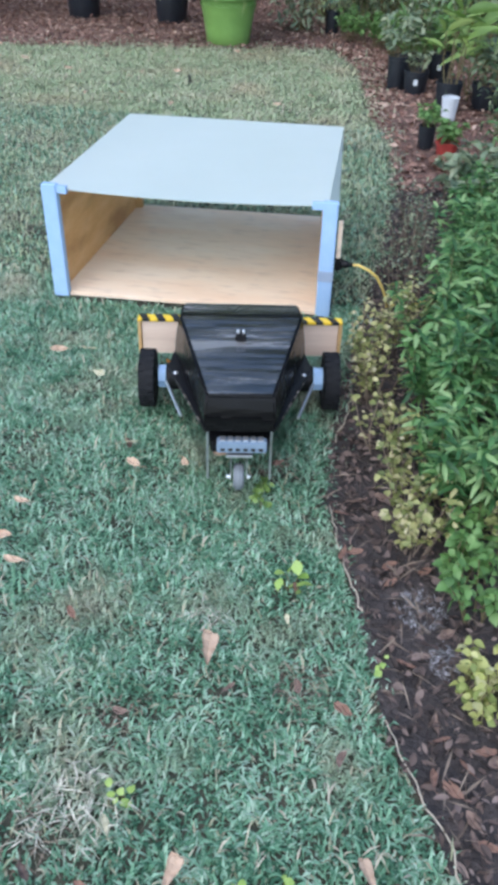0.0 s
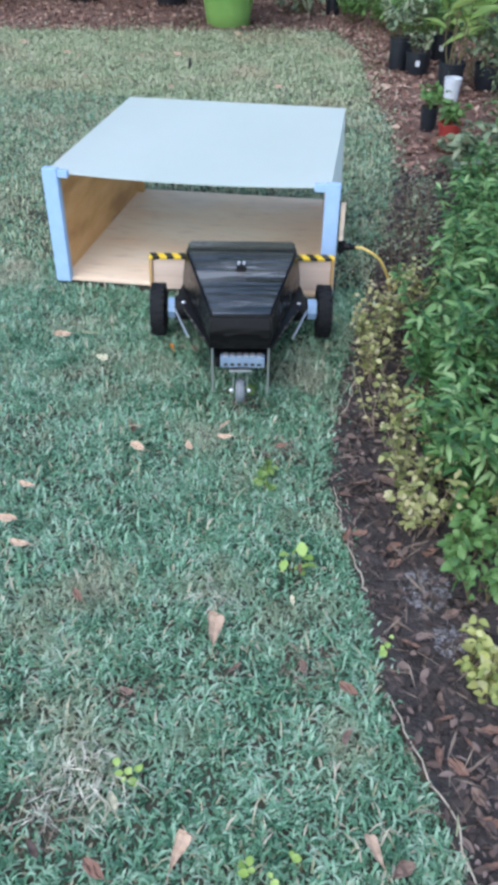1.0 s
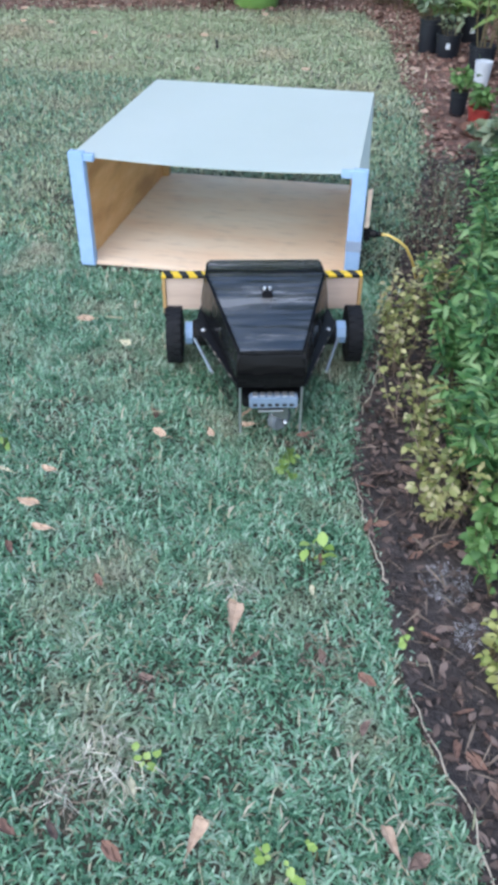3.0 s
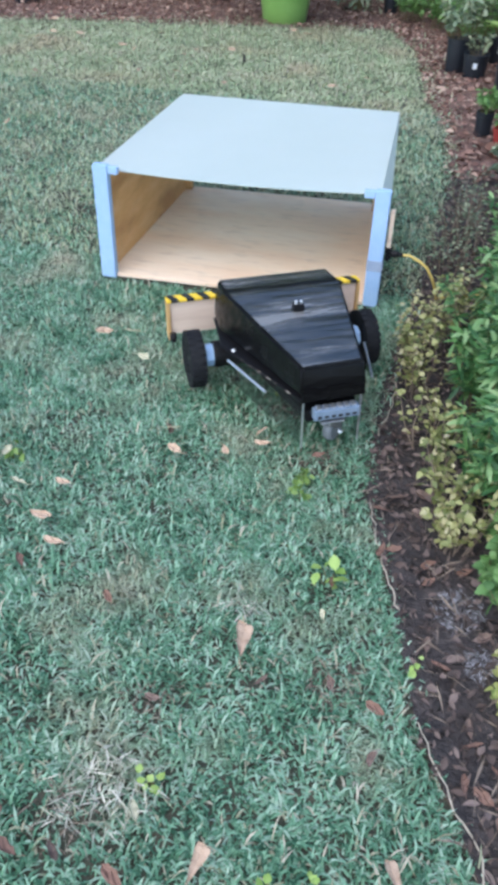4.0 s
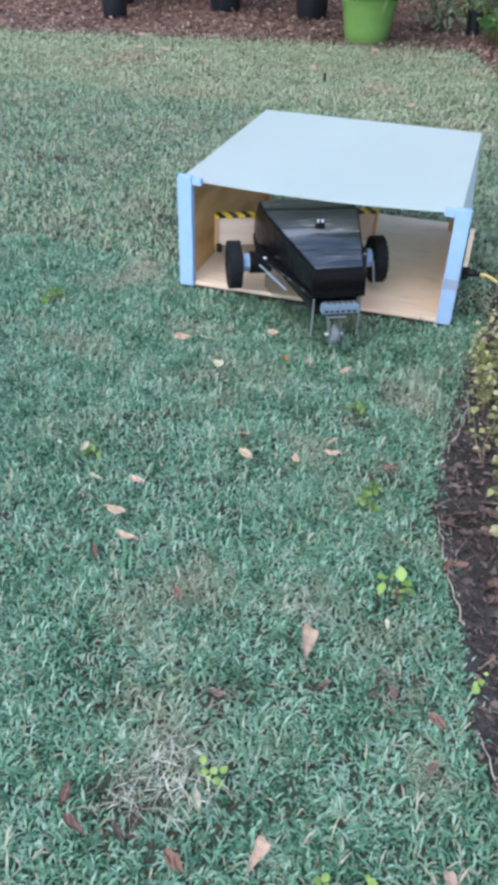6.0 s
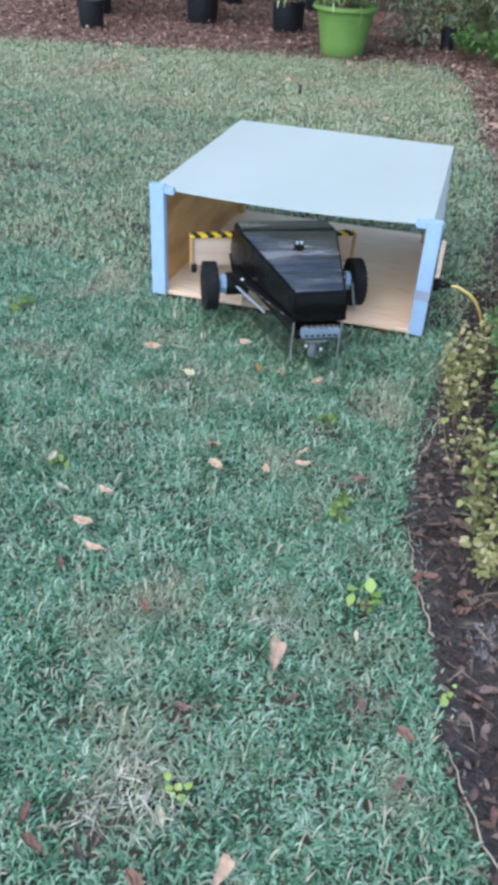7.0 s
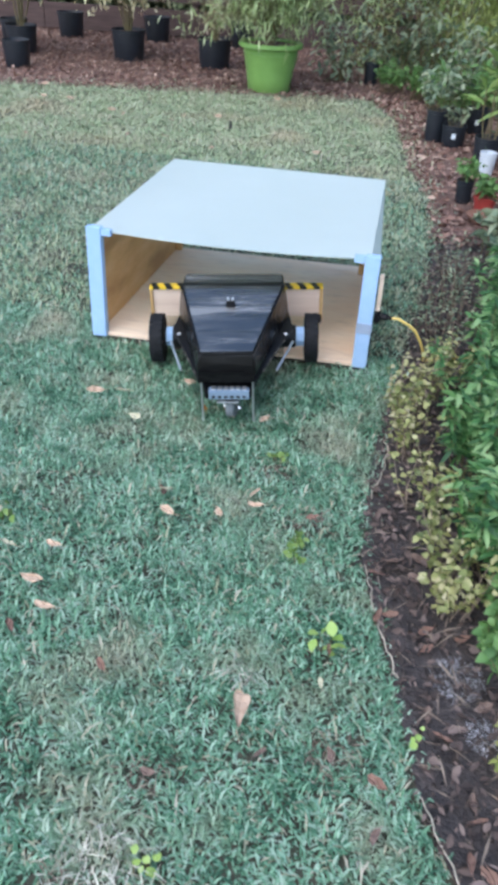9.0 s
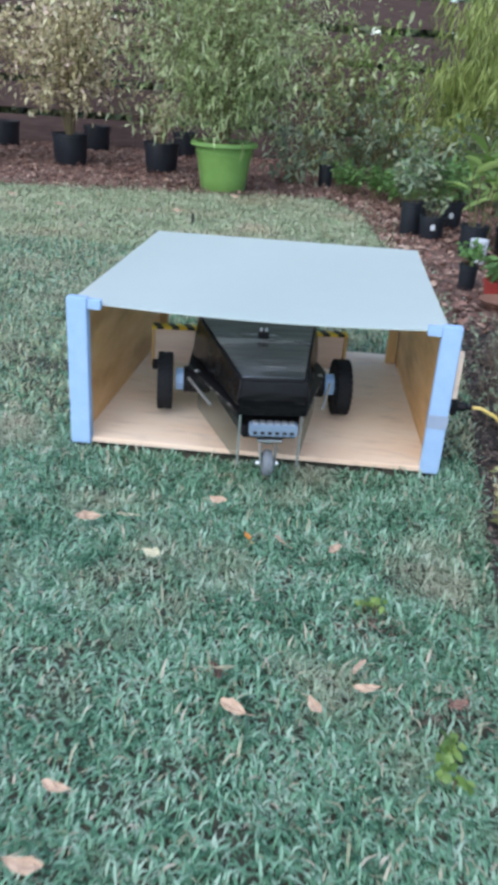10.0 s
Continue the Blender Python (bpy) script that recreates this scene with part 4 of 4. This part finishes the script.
for x, y in ((0.50, 4.55), (0.62, 4.85), (0.42, 4.9)):
    stems_and_leaves("pale_leaf_plant", (x, y), "pale grey-green broad-leaved plant", "plant", M_LEAFBLUE, rng.randrange(9999), 9, 0.14, 0.3, 0.085, 0.05, 5, 3, 0.4, group="pale-leaved plants")

# small weeds in the lawn
stems_and_leaves("weed", (-0.06, 1.59), "bright lime weed seedling in the grass", "weed", M_WEED, 53, 4, 0.024, 0.045, 0.044, 0.031, 2, 1, 0.08, group="weeds")
for x, y in ((-1.90, 2.80), (-1.87, 2.85), (-1.15, 1.85), (-0.208, 2.00), (-0.214, 1.93), (-0.375, 2.43)):
    stems_and_leaves("weed", (x, y), "small green weed in the grass", "weed", M_LEAFLIME, rng.randrange(9999), 3, 0.03, 0.045, 0.032, 0.02, 3, 2, 0.3, group="weeds")
for x, y in ((-0.345, 0.88), (-0.335, 0.92), (-0.05, 0.75), (0.03, 0.74), (0.06, 0.79), (0.19, 1.355)):
    stems_and_leaves("weed", (x, y), "tiny lime weed in the grass", "weed", M_WEED, rng.randrange(9999), 2, 0.02, 0.04, 0.022, 0.018, 2, 1, 0.2, group="weeds")


def tuft(name, at, mat, label, n, size, spread, height, seed, category):
    r = np.random.default_rng(seed)
    a = r.uniform(0, 2 * np.pi, n)
    rad = spread * np.sqrt(r.uniform(0, 1, n))
    base = np.stack([at[0] + rad * np.cos(a), at[1] + rad * np.sin(a), GROUND + 0.01 + height * r.uniform(0, 1, n)], 1)
    way = np.stack([r.normal(size=n), r.normal(size=n), 0.4 * r.normal(size=n) + 0.1], 1)
    v, f = leaves(base, way, size * r.uniform(0.5, 1.5, n), size * 0.07, r, 0.2, 0.15)
    tagged(array_mesh(name, v, f, mat), label, category, kind="stuff")


tuft("ashen_tuft", (0.29, 1.58), M_ASH, "grey-white dried tuft on dark soil", 700, 0.018, 0.07, 0.012, 61, "dead plant")
tuft("ashen_tuft", (0.36, 1.42), M_ASH, "grey-white dried tuft on dark soil", 380, 0.018, 0.05, 0.010, 62, "dead plant")
tuft("dead_grass_tuft", (-0.42, 0.85), M_STRAW, "pale straw tuft of dead grass", 150, 0.055, 0.12, 0.035, 63, "dead grass")
for k, (x, y) in enumerate(((-0.41, 0.89), (-0.50, 0.80), (-0.28, 1.44))):
    tuft("dead_grass_tuft", (x, y), M_STRAW, "bleached star of dead grass stalks", 16, 0.06, 0.03, 0.025, 65 + k, "dead grass")
for k, (x, y) in enumerate(((-0.203, 2.095), (-0.398, 1.11), (-0.50, 0.785), (-0.364, 2.364), (0.0, 1.262))):
    tuft("thatch", (x, y), M_TWIG, "brown thatch showing in a thin patch of lawn", 60, 0.045, 0.07, 0.012, 68 + k, "dead grass")
tuft("dead_grass_tuft", (-0.25, 1.44), M_STRAW, "pale straw tuft of dead grass", 45, 0.04, 0.03, 0.03, 64, "dead grass")

# runner stems along the lawn edge
rs = random.Random(4)
for pts in ([(0.415, 0.79), (0.345, 0.97), (0.285, 1.06), (0.22, 1.19), (0.20, 1.24)], [(0.13, 1.53), (0.10, 1.62), (0.05, 1.78), (0.02, 1.88), (0.0, 1.97)], [(-0.02, 2.3), (0.02, 2.5), (0.0, 2.66), (0.03, 2.78)]):
    path = []
    for (xa, ya), (xb, yb) in zip(pts, pts[1:]):
        for k in range(4):
            path.append((xa + (xb - xa) * k / 4 + rs.uniform(-0.008, 0.008), ya + (yb - ya) * k / 4, GROUND + 0.024 + rs.uniform(-0.008, 0.012)))
    tagged(part("runner", tube(path, 0.0024, 5, None, 0.6), M_PALESTEM), "pale dry runner stem along the lawn edge", "stem", "runners")

# fallen leaves
L_TAN = [leaf_mesh("leaf_tan", M_FALLEN, 0.085, 0.045, 0.05, 398 + k) for k in range(3)]
L_WIDE = [leaf_mesh("leaf_wide", M_FALLEN, 0.105, 0.075, 0.05, 702)]
L_RED = [leaf_mesh("leaf_red", M_FALLENRED, 0.07, 0.036, 0.07, 390 + k) for k in range(3)]
L_PALE = [leaf_mesh("leaf_pale", M_FALLENPALE, 0.07, 0.04, 0.05, 461 + k) for k in range(3)]
L_BROWN = [leaf_mesh("leaf_brown", M_FALLENBROWN, 0.07, 0.045, 0.09, 563 + k) for k in range(3)]
L_ORANGE = [leaf_mesh("leaf_orange", M_ORANGE, 0.06, 0.04, 0.06, 615 + k) for k in range(3)]
fallen(L_TAN, "curled tan dead leaf lying on the grass", [(-0.93, 1.745, 80, 0.9), (-0.93, 1.59), (-0.65, 2.0, 60), (-0.40, 2.175, 330), (-0.62, 2.65, 40), (-0.47, 2.64, 150), (-0.38, 2.11), (-0.83, 2.83), (-1.17, 2.65), (-0.845, 1.5, 90), (-0.49, 2.04)], 71, scale=0.78)
fallen(L_WIDE, "broad curled tan dead leaf lying on the grass", [(-0.235, 1.30, 6, 1.0), (0.20, 0.825, 28, 0.72), (-0.183, 0.755, -12, 0.72)], 70, z=0.022)
fallen(L_PALE, "pale yellow-green dead leaf on the grass", [(-1.06, 1.71, 70), (-0.34, 0.825, 30), (-0.055, 1.445, 20, 0.6), (-1.06, 2.68), (-0.95, 2.51), (-0.69, 2.11), (-1.17, 1.84)], 72, scale=0.85)
fallen(L_RED, "reddish brown dead leaf on the grass", [(-0.61, 0.74, 10), (-0.56, 0.69, 70), (-0.335, 0.69, 60), (-0.052, 1.56, 10, 0.7), (-0.9, 1.41), (-0.615, 1.35, 45), (-0.19, 2.1), (-0.705, 2.11)], 73, scale=0.8)
fallen(L_BROWN, "dark brown curled dead leaf", [(-0.165, 1.215), (0.0, 1.255), (0.12, 1.08), (-0.47, 0.71), (-0.19, 2.11), (-0.40, 1.10), (-0.70, 2.11)], 74, z=0.003, scale=0.6)
fallen(L_ORANGE, "bright orange dead leaf on the grass", [(-0.712, 2.645, 20)], 75, scale=0.9)
spots = [(0.085, 1.99), (0.444, 1.17), (0.413, 0.95), (0.433, 0.86), (0.16, 1.93), (0.2, 1.72), (0.47, 1.15), (0.40, 1.12), (0.33, 1.22), (0.44, 0.95), (0.5, 0.85), (0.3, 1.72), (0.36, 1.5), (0.26, 1.38), (0.52, 1.05)]
rb = random.Random(21)
spots += [(0.02 + 0.30 * rb.random() + 0.14 * max(0.0, 1.8 - y), y) for y in (0.75 + 2.0 * rb.random() for _ in range(18))]
fallen(L_BROWN, "curled brown dead leaf on dark soil", spots[::2], 76, "leaves in the bed", GROUND + 0.022, 0.85)
fallen(L_RED, "reddish dead leaf on dark soil", spots[1::2], 77, "leaves in the bed", GROUND + 0.022, 0.75)
rr = random.Random(8)
fallen(L_TAN, "tan dead leaf on far lawn", [(rr.uniform(-4.5, -0.3), rr.uniform(4.6, 9.0)) for _ in range(40)], 78, "far fallen leaves")
stub = part("stub", tube([(0, 0, 0), (0.004, 0.0, 0.05), (0.0, 0.002, 0.10)], 0.016, 8, None, 0.7), M_STRIPE)
stub.matrix_basis = pose(-1.85, 7.42, GROUND)
tagged(stub, "small dark stub standing up from the lawn", "stub")

# potted plants along the fence
for x, y, d, h in ((-4.08, 10.78, 0.43, 0.36), (-2.92, 10.74, 0.42, 0.34), (-4.32, 12.6, 0.38, 0.33), (-5.46, 10.55, 0.4, 0.34), (-5.6, 12.4, 0.38, 0.33), (-5.05, 9.6, 0.32, 0.3), (-3.05, 12.7, 0.34, 0.33), (-5.9, 11.2, 0.36, 0.33), (-0.91, 10.55, 0.17, 0.24)):
    nursery_pot((x, y), d, h)
green_planter()
bushy("potted_autumn_shrub", (-4.08, 10.78), "leggy potted shrub with yellow and pinkish autumn leaves", "shrub", M_LEAFTAN, 81, 2.1, 1.05, 0.3, 5200, 0.075, 0.04, 9, z0=0.3)
bushy("potted_autumn_shrub", (-5.46, 10.55), "leggy potted shrub with yellow and pinkish autumn leaves", "shrub", M_LEAFTAN, 82, 1.9, 0.9, 0.35, 3600, 0.075, 0.04, 8, z0=0.3)
bushy("potted_willowy_shrub", (-1.96, 9.58), "feathery light green shrub in the green planter", "shrub", M_LEAFWIL, 83, 1.9, 1.05, 0.2, 16000, 0.10, 0.017, 20, z0=0.44, droop=0.45)
bushy("potted_willowy_shrub", (-2.92, 10.74), "thin twiggy potted shrub", "shrub", M_LEAFTAN, 84, 0.5, 0.2, 0.4, 160, 0.08, 0.014, 7, z0=0.28)
for k, (x, y, h, r, mat) in enumerate(((-1.1, 11.6, 1.9, 0.7, M_LEAFWIL), (-0.3, 11.0, 1.0, 0.5, M_LEAFBLUE), (0.2, 10.4, 0.8, 0.5, M_LEAFBLUE), (-0.25, 11.6, 1.75, 0.4, M_LEAFLIME), (-0.9, 12.2, 1.9, 0.6, M_LEAFYEL), (-0.6, 10.9, 0.6, 0.4, M_LEAFDARK), (0.8, 11.5, 1.6, 0.7, M_LEAFDARK), (0.9, 9.8, 1.0, 0.6, M_LEAFDARK),
                                       (-0.6, 12.3, 1.9, 0.5, M_LEAFLIME), (0.1, 11.8, 1.5, 0.7, M_LEAFWIL), (-1.3, 10.6, 0.7, 0.45, M_LEAFBLUE), (0.0, 12.4, 1.0, 0.6, M_LEAFYEL), (0.5, 9.9, 0.8, 0.5, M_LEAFBLUE), (1.3, 8.6, 0.9, 0.5, M_LEAFDARK), (0.35, 9.4, 0.55, 0.35, M_LEAFMID), (1.0, 7.6, 0.8, 0.5, M_LEAFDARK))):
    bushy("garden_shrub", (x, y), "mixed green garden shrub in front of the fence", "shrub", mat, 90 + k, h, r, 0.1, int(1000 * r), 0.11, 0.038, 9, group="garden shrubs")
for k, (x, y) in enumerate(((-0.62, 10.1), (-0.35, 9.75), (-0.1, 9.35), (0.05, 8.9), (-0.05, 9.9))):
    stems_and_leaves("low_plant", (x, y), "low bright green clump at the bed's corner", "plant", M_LEAFMID, 110 + k, 22, 0.2, 0.32, 0.06, 0.035, 5, 4, 0.35, group="low clumps")
# weeping grass-like bamboo
r_w = np.random.default_rng(120)
weep = empty("weeping_bamboo", pose(0.70, 10.6, GROUND), "yellow-green weeping bamboo clump by the fence", "bamboo")
bm = bmesh.new()
out = []
for k in range(44):
    a, r, h = r_w.uniform(0, 2 * np.pi), r_w.uniform(0.25, 0.8), r_w.uniform(1.2, 3.2)
    pts = [np.array([r * math.cos(a) * u ** 2, r * math.sin(a) * u ** 2, h * (u - 0.35 * u ** 4)]) for u in np.linspace(0, 1, 7)]
    tube(pts, 0.008, 4, bm, 0.4)
    base = np.concatenate([p + 0.10 * r_w.normal(size=(40, 3)) for p in pts[2:]])
    way = np.stack([0.5 * r_w.normal(size=len(base)), 0.5 * r_w.normal(size=len(base)), -1.0 + 0.3 * r_w.normal(size=len(base))], 1)
    out.append(leaves(base, way, r_w.uniform(0.10, 0.24, len(base)), 0.018, r_w, 0.15, 0.1))
part("cane", bm, M_STEM, weep)
array_mesh("crown", *joined(out), M_WEEP, weep)

# pots along the side bed
for x, y, d, h, tag in ((-0.04, 7.88, 0.19, 0.27, False), (0.13, 7.72, 0.215, 0.19, True), (0.33, 8.3, 0.22, 0.24, True), (0.40, 7.15, 0.21, 0.23, False), (0.245, 6.02, 0.12, 0.16, False), (0.72, 7.3, 0.26, 0.2, False), (0.95, 7.0, 0.26, 0.2, False), (0.08, 8.15, 0.2, 0.24, False)):
    nursery_pot((x, y), d, h, tag, "nursery pots by the bed")
cup = empty("white_tub", pose(0.415, 6.88, GROUND + 0.006), "white plastic tub among the pots", "tub")
smooth(part("tub_body", lathe([(0.0, 0.0), (0.055, 0.0), (0.068, 0.17), (0.064, 0.17), (0.052, 0.01), (0.0, 0.01)]), M_WHITE, cup))
redpot = empty("red_pot", pose(0.385, 5.76, GROUND + 0.010) @ Matrix.Scale(0.78, 4), "small red plastic pot beside a clay bowl", "plant pot")
smooth(part("pot_body", lathe([(0.0, 0.0), (0.075, 0.0), (0.098, 0.14), (0.106, 0.142), (0.107, 0.165), (0.096, 0.165), (0.09, 0.14), (0.0, 0.14)]), M_REDPOT, redpot))
bowl = empty("clay_bowl", pose(0.385, 5.57, GROUND + 0.006) @ Matrix.Scale(0.82, 4), "shallow terracotta bowl beside the red pot", "bowl")
smooth(part("bowl_body", lathe([(0.0, 0.0), (0.09, 0.0), (0.145, 0.07), (0.14, 0.075), (0.085, 0.03), (0.0, 0.03)]), M_CLAY, bowl))
stems_and_leaves("potted_herb", (0.385, 5.76), "bright green herb growing in the red pot", "plant", M_LEAFMID, 131, 16, 0.11, 0.13, 0.045, 0.032, 5, 3, 0.3, base_z=0.085)
stems_and_leaves("potted_herb", (0.245, 6.02), "bright green herb in a small black pot", "plant", M_LEAFMID, 132, 12, 0.09, 0.16, 0.045, 0.03, 5, 3, 0.3, base_z=0.1)
stems_and_leaves("potted_seedling", (0.13, 7.72), "dull green seedling in a black pot", "plant", M_LEAFBLUE, 133, 9, 0.12, 0.18, 0.05, 0.026, 4, 3, 0.3, base_z=0.13)
stems_and_leaves("broad_leaf_plant", (0.41, 7.16), "tall plant with broad lime green leaves", "plant", M_LEAFLIME, 134, 5, 0.14, 0.50, 0.30, 0.075, 3, 2, 0.30, base_z=0.16, stem_r=0.008, rise=0.7, low=0.4)
stems_and_leaves("broad_leaf_plant", (0.62, 7.6), "tall plant with broad lime green leaves", "plant", M_LEAFLIME, 135, 5, 0.14, 0.55, 0.32, 0.08, 3, 2, 0.30, base_z=GROUND, stem_r=0.008, rise=0.7, low=0.4)
for k, (x, y, z) in enumerate(((0.72, 7.3, 0.14), (0.33, 8.3, 0.18), (-0.04, 7.88, 0.2), (0.08, 8.15, 0.18), (0.95, 7.0, 0.14))):
    stems_and_leaves("potted_seedling", (x, y), "mixed green potted plant", "plant", (M_LEAFDARK, M_LEAFMID, M_LEAFBLUE)[k % 3], 140 + k, 14, 0.18, 0.36, 0.07, 0.028, 5, 4, 0.35, base_z=z, group="potted seedlings")
bushy("garden_shrub", (0.95, 6.2), "mixed green garden shrub beside the pots", "shrub", M_LEAFDARK, 150, 0.7, 0.4, 0.1, 1200, 0.07, 0.03, 9, group="garden shrubs")
bushy("garden_shrub", (0.95, 5.3), "mixed green garden shrub beside the pots", "shrub", M_LEAFGREEN, 151, 0.5, 0.4, 0.1, 1200, 0.07, 0.025, 9, group="garden shrubs")

# dark trees beyond the fence
r_f = np.random.default_rng(160)
n = 40000
pos = np.stack([r_f.uniform(-13, 9, n), r_f.uniform(14.6, 17, n), 7.0 * r_f.uniform(0, 1, n) ** 1.5], 1)
v, f = leaves(pos, r_f.normal(size=(n, 3)), r_f.uniform(0.2, 0.45, n), 0.18, r_f, 0.15, 0.3)
tagged(array_mesh("far_woods", v, f, M_LEAFDARK), "dark dense foliage beyond the fence", "woods", kind="stuff")
motions()
